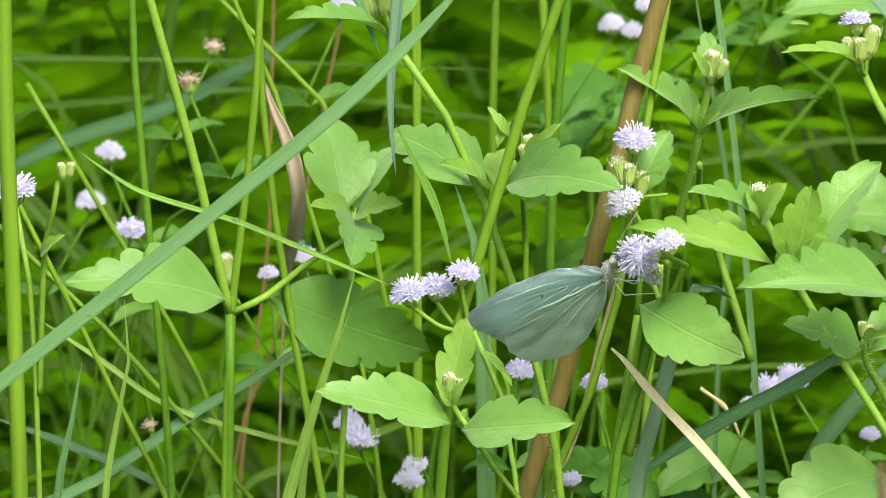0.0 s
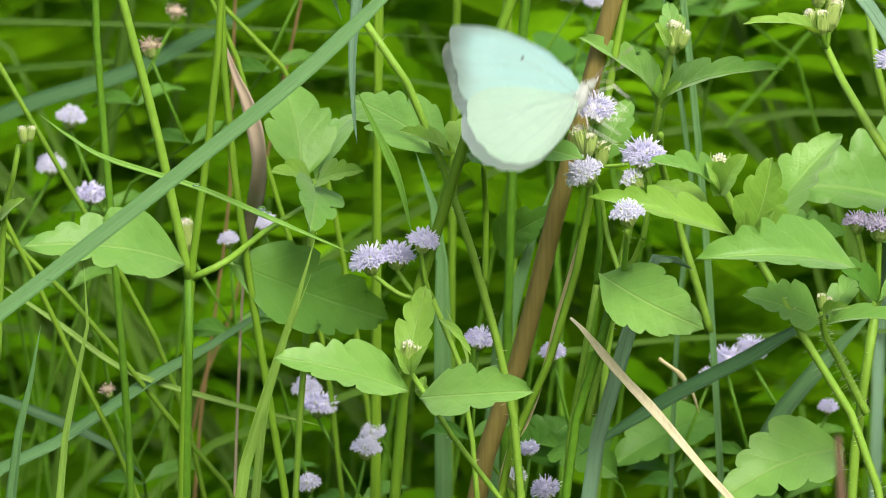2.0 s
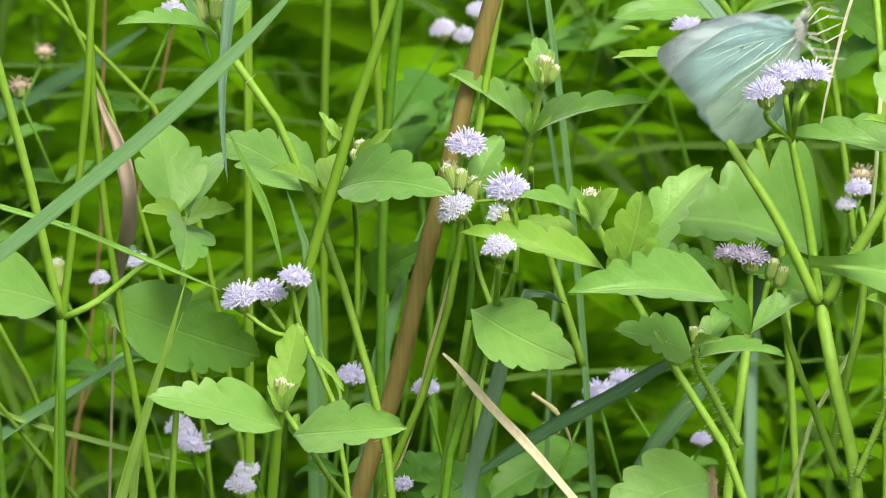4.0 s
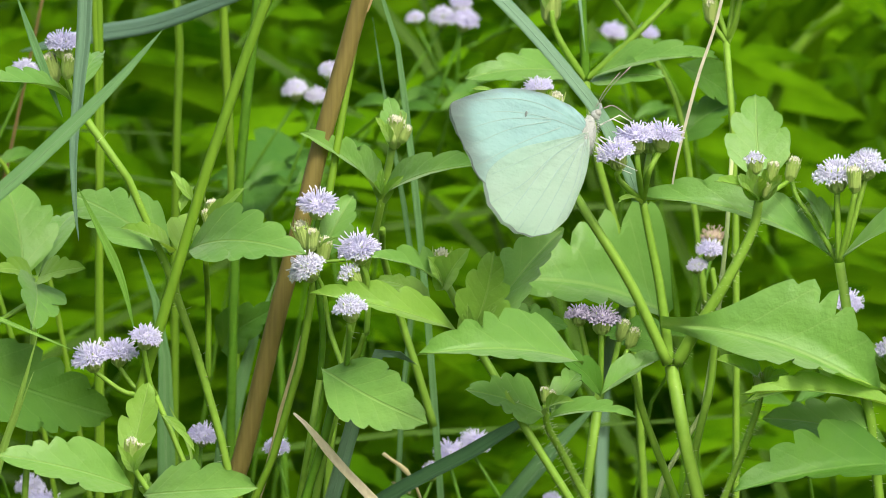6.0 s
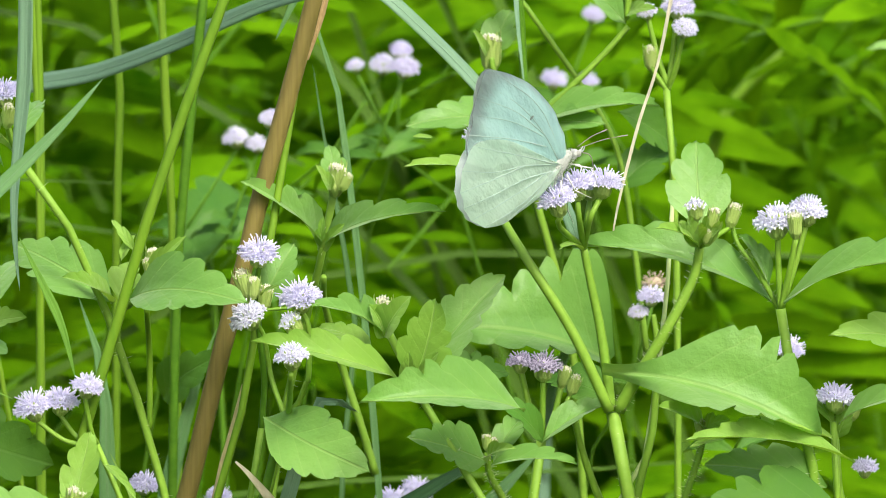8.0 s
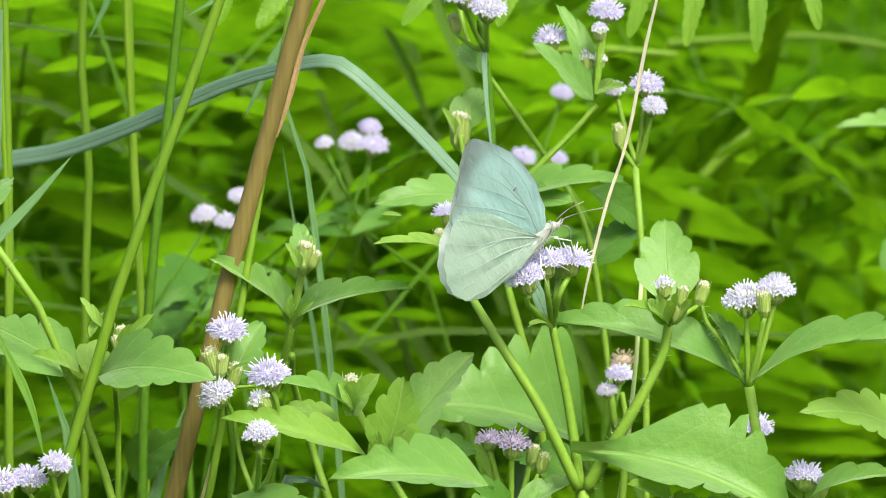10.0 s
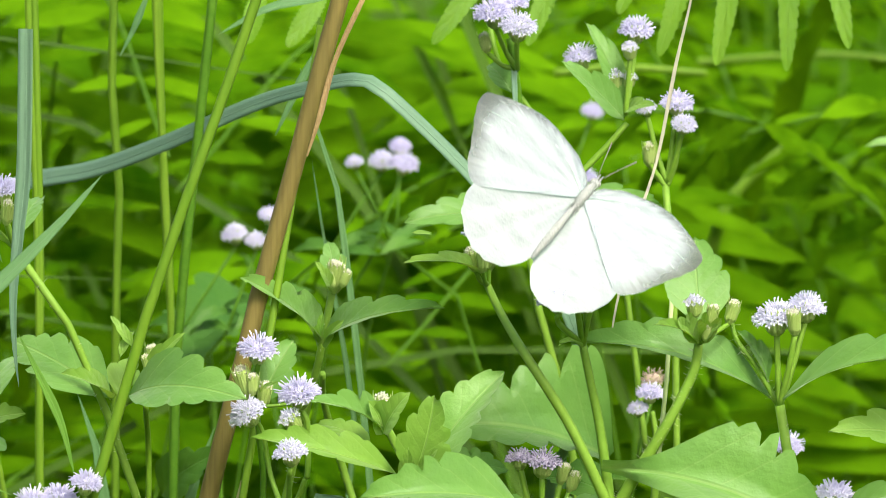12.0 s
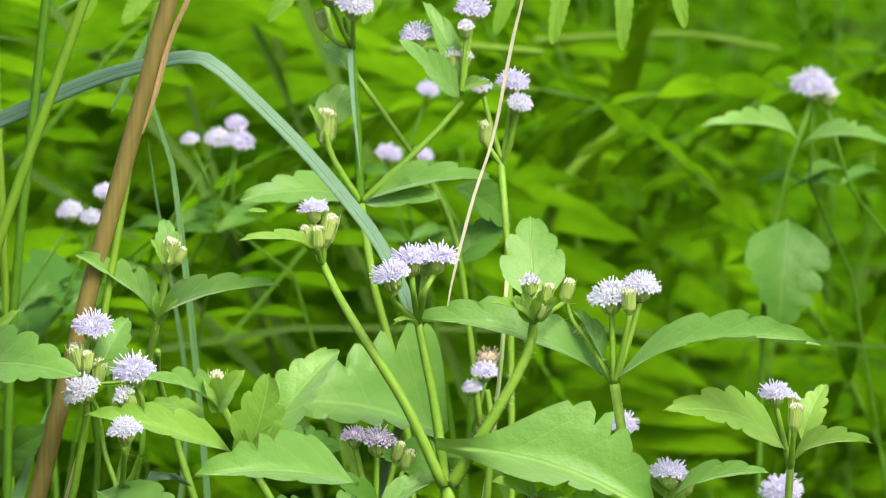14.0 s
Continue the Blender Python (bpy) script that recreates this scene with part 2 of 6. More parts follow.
def leaf_mesh(bm, base, tip, width, face=45, arch=0.12, fold=18, teeth=6, depth=0.22, belly=0.38, wave=0.05, seed=0, rows=None, cols=4, power=0.74, curl=0.0, keep=False, begin=None, wedge=1.6):
    """A leaf from base to tip: a wedge-shaped entire base, then uneven rounded teeth leaning to the tip; folded along its
    midrib by fold degrees, arched by a share of its length, its tip turned down by curl. keep: as many teeth as named, all alike."""
    rng = random.Random(seed)
    base, tip = Vector(base), Vector(tip)
    length = (tip - base).length
    a = (tip - base).normalized()
    n, side = frame_of(a, face)
    uv = bm.loops.layers.uv.verify()
    if not keep:
        teeth = min(teeth, max(1, round(teeth * 0.62 + 0.6)))
    rows = rows or max(16, teeth * 9)
    ph, cf, sf = rng.uniform(0, 6), math.cos(radians(fold)), math.sin(radians(fold))
    begin = begin or (0.12 if keep else rng.uniform(0.27, 0.36))
    # where each tooth ends along the margin, and how far it stands out, one set for each side
    ends, size = [], []
    for _ in range(2):
        parts = [1.0 if keep else rng.uniform(0.75, 1.3) * (1.15 - 0.3 * k / max(1, teeth)) for k in range(teeth)]
        total, run, line = sum(parts) or 1.0, begin, [begin]
        for p in parts:
            run += p / total * (0.93 - begin)
            line.append(run)
        ends.append(line)
        size.append([rng.uniform(0.75, 1.35) for _ in range(teeth)])
    bent = rng.uniform(-0.05, 0.05) * (0 if keep else 1)
    grid, coords = [], []
    for i in range(rows + 1):
        u = i / rows
        if u <= 0 or u >= 1:
            env = 0.0
        elif u < belly:
            env = math.sin(math.pi / 2 * u / belly) ** (wedge * power)
        else:
            env = math.cos(math.pi / 2 * (u - belly) / (1 - belly)) ** (1.12 * power)
        row, crow = [], []
        for j in range(-cols, cols + 1):
            q = j / cols
            w, shift = env, 0.0
            if teeth and j:
                line, tall = ends[j > 0], size[j > 0]
                for k in range(teeth):
                    if line[k] <= u < line[k + 1]:
                        f = (u - line[k]) / (line[k + 1] - line[k])
                        notch = (1 - f / 0.8) ** 1.8 if f < 0.8 else ((f - 0.8) / 0.2) ** 1.3
                        gain = depth * 1.3 * tall[k] * (0.55 + 0.75 * math.sin(math.pi * u))
                        if k == 0 and f < 0.8:
                            notch *= 0.25
                        w *= 1 - min(0.55, gain * notch) * abs(q) ** 3
                        shift = 0.26 * f * f * (line[k + 1] - line[k]) * abs(q) ** 3
            off = w * width * 0.5 * q
            lift = abs(off) * sf + wave * width * math.sin(5.5 * u + ph + (1.5 if q > 0 else 0)) * q * q - arch * length * 4 * (u - 0.5) ** 2 + arch * length - curl * length * max(0.0, u - 0.55) ** 2
            row.append(base + a * (length * (u + shift)) + side * (off * cf + bent * length * math.sin(math.pi * u)) + n * lift)
            crow.append((u, 0.5 + 0.5 * q * max(env, 0.05)))
        grid.append([bm.verts.new(p) for p in row])
        coords.append(crow)
    for i in range(rows):
        for j in range(2 * cols):
            f = bm.faces.new((grid[i][j], grid[i][j + 1], grid[i + 1][j + 1], grid[i + 1][j]))
            for loop, (r, c) in zip(f.loops, ((i, j), (i, j + 1), (i + 1, j + 1), (i + 1, j))):
                loop[uv].uv = coords[r][c]


def leaf(parent, base, tip, width, mat=None, name="leaf", label="", **more):
    bm = bmesh.new()
    more.setdefault("seed", int(abs(Vector(base).x * 91237 + Vector(tip).z * 51787)) % 9973)
    if more.get("face", 45) >= 44:
        more["fold"] = max(more.get("fold", 18), 36)
    leaf_mesh(bm, base, tip, width, **more)
    return part(name, bm, mat or LEAF, parent, label)


def ribbon(bm, line, widths, face=30, keel=25, twist=0.0, thick=0.00012):
    """A grass blade: a keeled strip with a closed, thin cross-section, narrowing by the widths."""
    uv = bm.loops.layers.uv.verify()
    n, rings, side0 = len(line), [], None
    for i, c in enumerate(line):
        d = (line[min(i + 1, n - 1)] - line[max(i - 1, 0)]).normalized()
        n0 = (TOWARD - d * TOWARD.dot(d)).normalized()
        s0 = d.cross(n0).normalized()
        if (s0.z < 0) if side0 is None else (s0.dot(side0) < 0):
            s0 = -s0
        side0 = s0
        lean = radians(face + twist * i / n)
        nn = (n0 * math.cos(lean) + s0 * math.sin(lean)).normalized()
        s = d.cross(nn).normalized()
        u = i / (n - 1)
        w = widths[min(int(u * (len(widths) - 1)), len(widths) - 2)]
        w2 = widths[min(int(u * (len(widths) - 1)) + 1, len(widths) - 1)]
        w = w + (w2 - w) * ((u * (len(widths) - 1)) % 1.0 if u < 1 else 1)
        k = math.tan(radians(keel)) * 0.5
        prof = [(-0.5, k, 0.0), (-0.25, k * 0.42, 0.25), (0, 0, 0.5), (0.25, k * 0.42, 0.75), (0.5, k, 1.0)]
        top = [bm.verts.new(c + s * (x * w) + nn * (z * w)) for x, z, _ in prof]
        under = [bm.verts.new(c + s * (x * w * 0.98) + nn * (z * w - thick)) for x, z, _ in prof]
        rings.append((top + under[::-1], u))
    m = 10
    vs = [0, 0.25, 0.5, 0.75, 1, 1, 0.75, 0.5, 0.25, 0]
    for (a, ua), (b, ub) in zip(rings, rings[1:]):
        for k in range(m):
            q = (k + 1) % m
            f = bm.faces.new((a[k], a[q], b[q], b[k]))
            for loop, val in zip(f.loops, ((ua, vs[k]), (ua, vs[q]), (ub, vs[q]), (ub, vs[k]))):
                loop[uv].uv = val


def px(n, y=0.0):
    """Thickness unit: an eighth of a millimetre at the flowers, a little more further off."""
    return n * 0.000125 * (1.4 + y) / 1.4


GRASS = []


def grass_blade(pts, width, mat=None, label="", face=25, keel=25, twist=0.0, root=True, n=40, both=False, taper=0.045, broad=1.0):
    line = spline(rooted(pts) if root else pts, n)
    total, run = sum((q - p).length for p, q in zip(line, line[1:])), 0.0
    ws = []
    for i, p in enumerate(line):
        run += (p - line[i - 1]).length if i else 0.0
        ends = min(1.0, ((total - run) / taper + 0.0001) ** 0.75)
        if both:
            ends = min(ends, (run / taper + 0.0001) ** 0.75)
        ws.append(width * ends * (1 + (broad - 1) * max(0.0, run / total - 0.82) / 0.18))
    bm = bmesh.new()
    ribbon(bm, line, ws, face, keel, twist)
    ob = new("grass_shoot")
    blade = part("blade", bm, mat or BLADE, ob)
    if width > px(12):
        rb = bmesh.new()
        tube(rb, [p + TOWARD * 0.00004 for p in line], [0.00005 + 0.014 * w for w in ws], 5)
        part("midrib", rb, mat or BLADE, blade)
    return tagged(ob, label or "long narrow green grass blade rising from the thicket", "grass plant", "grass blades")


def culm(pts, r0, r1, mat=None, label="", joints=(), rise=0.1):
    top = Vector(pts[-1]) + (Vector(pts[-1]) - Vector(pts[-2])).normalized() * rise
    line = spline(rooted([*pts, top]), 30)
    radii = [r0 + (r1 - r0) * i / 30 for i in range(31)]
    for j in joints:
        for i, p in enumerate(line):
            if (p - Vector(j)).length < 2.5 * r0:
                radii[i] *= 1.22
    bm = bmesh.new()
    tube(bm, line, radii, 9)
    ob = new("grass_shoot")
    stalk = part("stalk", bm, mat or CULM, ob)
    k = 9 + len(GRASS) % 4
    GRASS.append(k)
    jb = bmesh.new()
    tube(jb, [line[k].lerp(line[k + 1], u) for u in (0.0, 0.03, 0.06, 0.1, 0.14)], [radii[k] * f for f in (1.0, 1.12, 1.2, 1.12, 1.0)], 9)
    part("joint", jb, mat or CULM, stalk)
    return tagged(ob, label or "smooth upright green grass stem", "grass plant", "grass stems")


# flower heads: shared meshes, a cup of bracts with a tuft of florets
def cup_mesh(seed, closed=False):
    rng = random.Random(seed)
    bm = bmesh.new()
    prof = [(0.0, 0.10), (0.06, 0.2), (0.25, 0.36), (0.5, 0.42), (0.8, 0.4), (1.0, 0.34)]
    rings = []
    for z, r in prof:
        rings.append([bm.verts.new((r * 0.92 * math.cos(k * math.pi / 5), r * 0.92 * math.sin(k * math.pi / 5), z)) for k in range(10)])
    for a, b in zip(rings, rings[1:]):
        for k in range(10):
            bm.faces.new((a[k], a[(k + 1) % 10], b[(k + 1) % 10], b[k]))
    bm.faces.new(rings[-1])
    for k in range(18):
        ang = 2 * math.pi * (k + rng.uniform(-0.2, 0.2)) / 18
        top = rng.uniform(0.75, 1.12) if k % 2 else rng.uniform(1.0, 1.25)
        wid, flare = rng.uniform(0.075, 0.11), rng.uniform(0.0, 0.10)
        ca, sa = math.cos(ang), math.sin(ang)
        rows = []
        for i, (z, r, w) in enumerate(((0.06, 0.2, 0.5), (0.3, 0.4, 1), (0.65, 0.44, 1), (0.88, 0.43, 0.7), (1.0, 0.42, 0.08))):
            rr, zz, ww = r + 0.015 * (k % 2) + flare * (z > 0.8), z * top, w * wid
            rows.append([bm.verts.new((rr * ca - q * ww * sa, rr * sa + q * ww * ca, zz)) for q in (-1, 1)] + [bm.verts.new(((rr + 0.03) * ca, (rr + 0.03) * sa, zz))])
        for a, b in zip(rows, rows[1:]):
            bm.faces.new((a[0], a[2], b[2], b[0]))
            bm.faces.new((a[2], a[1], b[1], b[2]))
    me = bpy.data.meshes.new("bract_cup")
    bm.to_mesh(me)
    bm.free()
    me.materials.append(BRACT)
    return me


def tuft_mesh(seed, mat, hairs, reach, spread, dome, corolla=46):
    """Florets of one head: a dome of little five-lobed tubes with long fine style arms."""
    rng = random.Random(seed)
    bm = bmesh.new()
    core = []
    for z, r in ((0.7, 0.34), (0.9, 0.36 + 0.2 * spread), (1.05, 0.3 + 0.2 * spread), (1.17, 0.2 + 0.1 * spread), (1.22, 0.02)):
        core.append([bm.verts.new((r * math.cos(k * math.pi / 6) * min(1, spread), r * math.sin(k * math.pi / 6) * min(1, spread), 0.7 + (z - 0.7) * min(1, 0.4 + 0.6 * spread))) for k in range(12)])
    for p, q in zip(core, core[1:]):
        for k in range(12):
            bm.faces.new((p[k], p[(k + 1) % 12], q[(k + 1) % 12], q[k]))
    for k in range(corolla):
        f = (k + 0.5) / corolla
        polar, az = math.acos(1 - f * (1 - math.cos(radians(dome)))), k * 2.39996
        d = Vector((math.sin(polar) * math.cos(az), math.sin(polar) * math.sin(az), math.cos(polar)))
        base = Vector((d.x * 0.3, d.y * 0.3, 0.72))
        tip = base + Vector((d.x * spread, d.y * spread, d.z * 0.62)) * rng.uniform(0.5, 0.72)
        tube(bm, [base, base.lerp(tip, 0.7), tip], [0.035, 0.05, 0.085], 5, False)
        for q in range(5):
            lobe = (tip - base).normalized().orthogonal()
            lobe.rotate(Matrix.Rotation(q * 1.2566, 3, (tip - base).normalized()))
            e = tip + lobe * 0.13 + (tip - base).normalized() * 0.05
            s = (tip - base).normalized().cross(lobe) * 0.045
            b0 = tip + lobe * 0.06
            bm.faces.new([bm.verts.new(v) for v in (b0 - s, b0 + s, e)])
    for k in range(hairs):
        f = (k + rng.random()) / hairs
        polar, az = math.acos(1 - f * (1 - math.cos(radians(dome)))) * rng.uniform(0.85, 1.1), k * 2.39996 + rng.uniform(-0.3, 0.3)
        d = Vector((math.sin(polar) * math.cos(az), math.sin(polar) * math.sin(az), math.cos(polar)))
        base = Vector((d.x * 0.45 * spread, d.y * 0.45 * spread, 0.85 + 0.3 * d.z))
        ln = reach * rng.uniform(0.6, 1.15)
        sway = Vector((rng.uniform(-1, 1), rng.uniform(-1, 1), rng.uniform(-0.6, 1))) * 0.28 * ln
        mid = base + Vector((d.x * spread, d.y * spread, d.z * 0.8)).normalized() * ln * 0.55 + sway * 0.35
        end = base + Vector((d.x * spread, d.y * spread, d.z * 0.8)).normalized() * ln + sway
        tube(bm, [base, mid, end], [0.024, 0.027, 0.032], 4)
    me = bpy.data.meshes.new("florets")
    bm.to_mesh(me)
    bm.free()
    for f in me.polygons:
        f.use_smooth = True
    me.materials.append(mat)
    return me


CUPS = [cup_mesh(s) for s in (1, 2, 3)]
TUFTS = {
    "lilac": [tuft_mesh(s, LILAC, 150, 0.54, 1.12, 92, 60) for s in (11, 12, 13)],
    "white": [tuft_mesh(s, WHITE, 150, 0.38, 0.95, 97, 60) for s in (21, 22)],
    "flat": [tuft_mesh(s, LILAC, 140, 0.48, 1.22, 74, 60) for s in (31, 32)],
    "faded": [tuft_mesh(s, FADED_SHADED, 60, 0.4, 1.1, 75) for s in (41,)],
    "bud": [tuft_mesh(s, CREAM, 0, 0.1, 0.34, 50, 18) for s in (51, 52)],
    "dry": [tuft_mesh(s, PINKDRY, 24, 0.5, 1.0, 80, 14) for s in (71,)],
    "opening": [tuft_mesh(s, WHITE, 26, 0.25, 0.6, 60, 26) for s in (61,)],
}
HEADS = [0]


def head(parent, at, size, kind="lilac", lean=(0, 0), turn=None, cup=True):
    """A flower head whose florets are centred at a point: size is the tuft's width; lean tips its axis to +x and to -y, in degrees."""
    HEADS[0] += 1
    k = HEADS[0]
    unit = size / {"lilac": 2.15, "white": 1.75, "flat": 2.2, "faded": 1.9, "bud": 0.64, "opening": 1.15, "dry": 2.0}[kind]
    m = Euler((radians(lean[1]), radians(lean[0]), 0)).to_matrix().to_4x4() @ Matrix.Rotation(turn if turn is not None else k * 1.7, 4, "Z")
    slim = 0.62 if kind == "bud" else 1.0
    ob = new("flower_head", CUPS[k % len(CUPS)])
    ob.parent = parent
    ob.matrix_basis = Matrix.Translation(Vector(at) - m.to_3x3() @ Vector((0, 0, unit * 1.1))) @ m @ Matrix.Diagonal((unit * slim, unit * slim, unit, 1))
    tufts = TUFTS[kind]
    fl = new("floret_tuft", tufts[k % len(tufts)])
    fl.parent = ob
    fl["label"] = {"lilac": "fine pale lilac florets", "white": "whitish lilac florets", "flat": "spread pale lilac florets", "faded": "withered lilac florets, greyed for leaf shade", "bud": "cream tips of unopened florets", "opening": "white tips of opening florets", "dry": "shrivelled brown florets"}[kind]
    return ob


def foot_of(at, size, kind="lilac", lean=(0, 0)):
    unit = size / {"lilac": 2.15, "white": 1.75, "flat": 2.2, "faded": 1.9, "bud": 0.64, "opening": 1.15, "dry": 2.0}[kind]
    m = Euler((radians(lean[1]), radians(lean[0]), 0)).to_matrix()
    return Vector(at) - m @ Vector((0, 0, unit * 1.06))


def weed(label, category="flowering weed"):
    return tagged(new("flowering_weed"), label, category, "flowering weeds")


def stem(parent, pts, r0, r1, mat=None, hairs=0, root=False, name="stem", n=22, label=""):
    line = spline(rooted(pts) if root else pts, n + (8 if root else 0))
    bm = bmesh.new()
    tube(bm, line, (r0, r1), 8)
    ob = part(name, bm, mat or STEM, parent, label)
    if hairs:
        rng = random.Random(hairs)
        hb = bmesh.new()
        for _ in range(hairs * 2):
            i = rng.randrange(len(line) // 3 if root else 0, len(line) - 1)
            c = line[i].lerp(line[i + 1], rng.random())
            d = (line[i + 1] - line[i]).normalized()
            o = Vector((rng.uniform(-1, 1), rng.uniform(-1, 0.6), rng.uniform(-0.3, 0.3)))
            o = (o - d * o.dot(d)).normalized()
            r = r0 + (r1 - r0) * i / len(line)
            ln = rng.uniform(0.0006, 0.0014)
            tube(hb, [c + o * r * 0.8, c + o * (r + ln) + d * rng.uniform(-0.0002, 0.0004)], [0.000055, 0.00003], 3)
        part("fuzz", hb, HAIR, ob, "fine white bristles")["kind"] = "stuff"
    return ob


# ---- ground ----
def ground():
    bm = bmesh.new()
    n = 60
    edges = [-1500, -300, -60, -20, -8] + [-4 + 8 * i / n for i in range(n + 1)] + [8, 20, 60, 300, 1500]
    grid = [[bm.verts.new((x, y + 1.0, 0.012 * noise.noise((x * 2.1, y * 2.1, 0)) + 0.006 * noise.noise((x * 9, y * 9, 3)) - 0.01 if abs(x) < 5 and abs(y) < 5 else -0.01)) for x in edges] for y in edges]
    for a, b in zip(grid, grid[1:]):
        for k in range(len(edges) - 1):
            bm.faces.new((a[k], a[k + 1], b[k + 1], b[k]))
    return tagged(part("ground", bm, SOIL), "dark damp soil under the weeds", "ground", kind="structure")


ground()


# ---- the thicket behind: weeds, ferns and grass too many to count ----
def thicket():
    rng = random.Random(5)
    bm, sb, gb, fb, lb = bmesh.new(), bmesh.new(), bmesh.new(), bmesh.new(), bmesh.new()

    def sight(y):
        """Mid height of the view at a depth."""
        return 0.75 - (y + 1.4) * math.tan(radians(6.6))

    # leafy weeds, as tall as those in front
    for k in range(310):
        y = 0.45 + 2.2 * rng.random() ** 1.4
        half = (y + 1.4) * 0.15 + 0.04
        x = rng.uniform(-half * 1.1, half)
        top = rng.uniform(0.5, 0.72)
        if y < 0.75:
            top = rng.uniform(0.36, 0.54)
        lean = rng.uniform(-0.1, 0.1)
        line = spline([Vector((x - lean, y, -0.005)), Vector((x - lean * 0.4, y + rng.uniform(-0.02, 0.02), top * 0.55)), Vector((x, y, top))], 24)
        tube(sb, line, (0.0012, 0.0007), 5)
        for q in range(rng.randint(9, 12)):
            c = line[max(4, 24 - int(q * 1.5))]
            az = q * 1.57 + rng.uniform(-0.6, 0.6)
            for flip in (0, math.pi):
                ln = rng.uniform(0.022, 0.05) * (0.55 + 0.1 * q)
                d = Vector((math.cos(az + flip), 0.7 * math.sin(az + flip), rng.uniform(-0.5, 0.3)))
                leaf_mesh(bm, c, c + d * ln, ln * rng.uniform(0.36, 0.56), face=rng.uniform(15, 80), arch=rng.uniform(0.02, 0.16), teeth=4, rows=10, cols=2, seed=rng.randrange(9999))
    # unseen low growth added under the line of sight: blocks front light, bounces green
    for k in range(170):
        y = -0.07 - 0.85 * rng.random()
        x = rng.uniform(-0.34, 0.34)
        top = (0.72 - (y + 1.4) * math.tan(radians(10.4))) * rng.uniform(0.8, 0.97)
        line = spline([Vector((x, y, -0.005)), Vector((x + rng.uniform(-0.02, 0.02), y, top * 0.55)), Vector((x, y, top))], 16)
        tube(lb, line, (0.0016, 0.0008), 5)
        for q in range(8):
            c = line[16 - q]
            az = q * 1.57 + rng.uniform(-0.6, 0.6)
            for flip in (0, math.pi):
                ln = rng.uniform(0.022, 0.05)
                d = Vector((math.cos(az + flip), math.sin(az + flip), rng.uniform(-0.5, 0.2)))
                leaf_mesh(lb, c, c + d * ln, ln * rng.uniform(0.36, 0.56), face=rng.uniform(40, 90), teeth=4, rows=10, cols=2, seed=rng.randrange(9999))
    # sword ferns: arching fronds with two rows of long leaflets
    for k in range(46):
        y = 0.4 + 0.8 * rng.random()
        half = (y + 1.4) * 0.14
        x = rng.uniform(-0.75 * half, 1.05 * half)
        z = sight(y) + rng.uniform(-0.05, 0.13) * (y + 1.4) / 1.4
        way = rng.choice((-1, 1, 1))
        ln = rng.uniform(0.16, 0.3)
        rise = rng.uniform(-0.015, 0.03)
        pts = [Vector((x - way * ln * 0.6, y + 0.06, -0.005)), Vector((x - way * ln * 0.45, y + 0.03, z * 0.75)), Vector((x - way * ln * 0.1, y + 0.01, z + rise)), Vector((x + way * ln * 0.3, y, z + rise * 0.6)), Vector((x + way * ln * 0.55, y - 0.02, z - rng.uniform(0.01, 0.05)))]
        line = spline(pts, 56)
        tube(sb, line, (0.0014, 0.0005), 4)
        wid = rng.uniform(0.75, 1.2)
        for i in range(24, 56):
            u = (i - 24) / 32
            pl = 0.034 * wid * math.sin(math.pi * (0.2 + 0.78 * u)) ** 0.7
            d = (line[min(i + 1, 56)] - line[i - 1]).normalized()
            for s in (-1, 1):
                e = line[i] + (d * 0.6 + Vector((0, -0.65 * s, s * 0.3 - 0.3))).normalized() * pl
                leaf_mesh(fb, line[i], e, pl * 0.26, face=rng.uniform(20, 75), teeth=0, rows=6, cols=1, fold=8, arch=0.06, belly=0.45, seed=i)
    # broad ferns: fronds that rise and arch to the light, long leaflets spread to both sides like rungs
    for k in range(52):
        y = 0.42 + 0.95 * rng.random()
        far = (y + 1.4) / 1.9
        x = rng.uniform(-0.125, 0.105) * (y + 1.4)
        z = sight(y) + rng.uniform(-0.07, 0.11) * far
        lean, size = rng.uniform(-0.1, 0.1), rng.uniform(0.8, 1.25) * far
        line = spline([Vector((x - lean * 1.5, y + 0.24, -0.005)), Vector((x - lean, y + 0.15, z * 0.6)), Vector((x - lean * 0.3, y + 0.05, z - 0.03)), Vector((x + lean * 0.4, y - 0.03, z + 0.012)), Vector((x + lean * 1.3, y - 0.12, z - 0.03))], 44)
        tube(sb, line, (0.0016, 0.0005), 4)
        for i in range(15, 44):
            u = (i - 15) / 29
            pl = 0.056 * size * math.sin(math.pi * (0.22 + 0.74 * u)) ** 0.8
            for s in (-1, 1):
                e = line[i] + Vector((s, rng.uniform(-0.35, 0.0), rng.uniform(-0.38, -0.02))).normalized() * pl * rng.uniform(0.85, 1.1)
                leaf_mesh(fb, line[i], e, pl * 0.2, face=rng.uniform(10, 50), teeth=0, rows=8, cols=1, fold=8, arch=0.07, belly=0.4, power=0.5, seed=i)
    # grass, mostly to one side
    for k in range(90):
        y = 0.26 + 1.8 * rng.random() ** 1.2
        half = (y + 1.4) * 0.14 + 0.06
        x = rng.uniform(-half * 1.25, -0.03 if k % 15 else half)
        top = max(0.15, sight(y) + rng.uniform(-0.1, 0.22) * (y + 1.4) / 1.4)
        lean = rng.choice((-1, 1)) * rng.uniform(0.08, 0.42)
        pts = [Vector((x - lean, y, -0.005)), Vector((x - lean * 0.5, y, top * 0.6)), Vector((x, y, top)), Vector((x + lean * 0.8 + rng.uniform(-0.05, 0.05), y - 0.02, top + rng.uniform(-0.03, 0.06)))]
        w = rng.uniform(0.0025, 0.006)
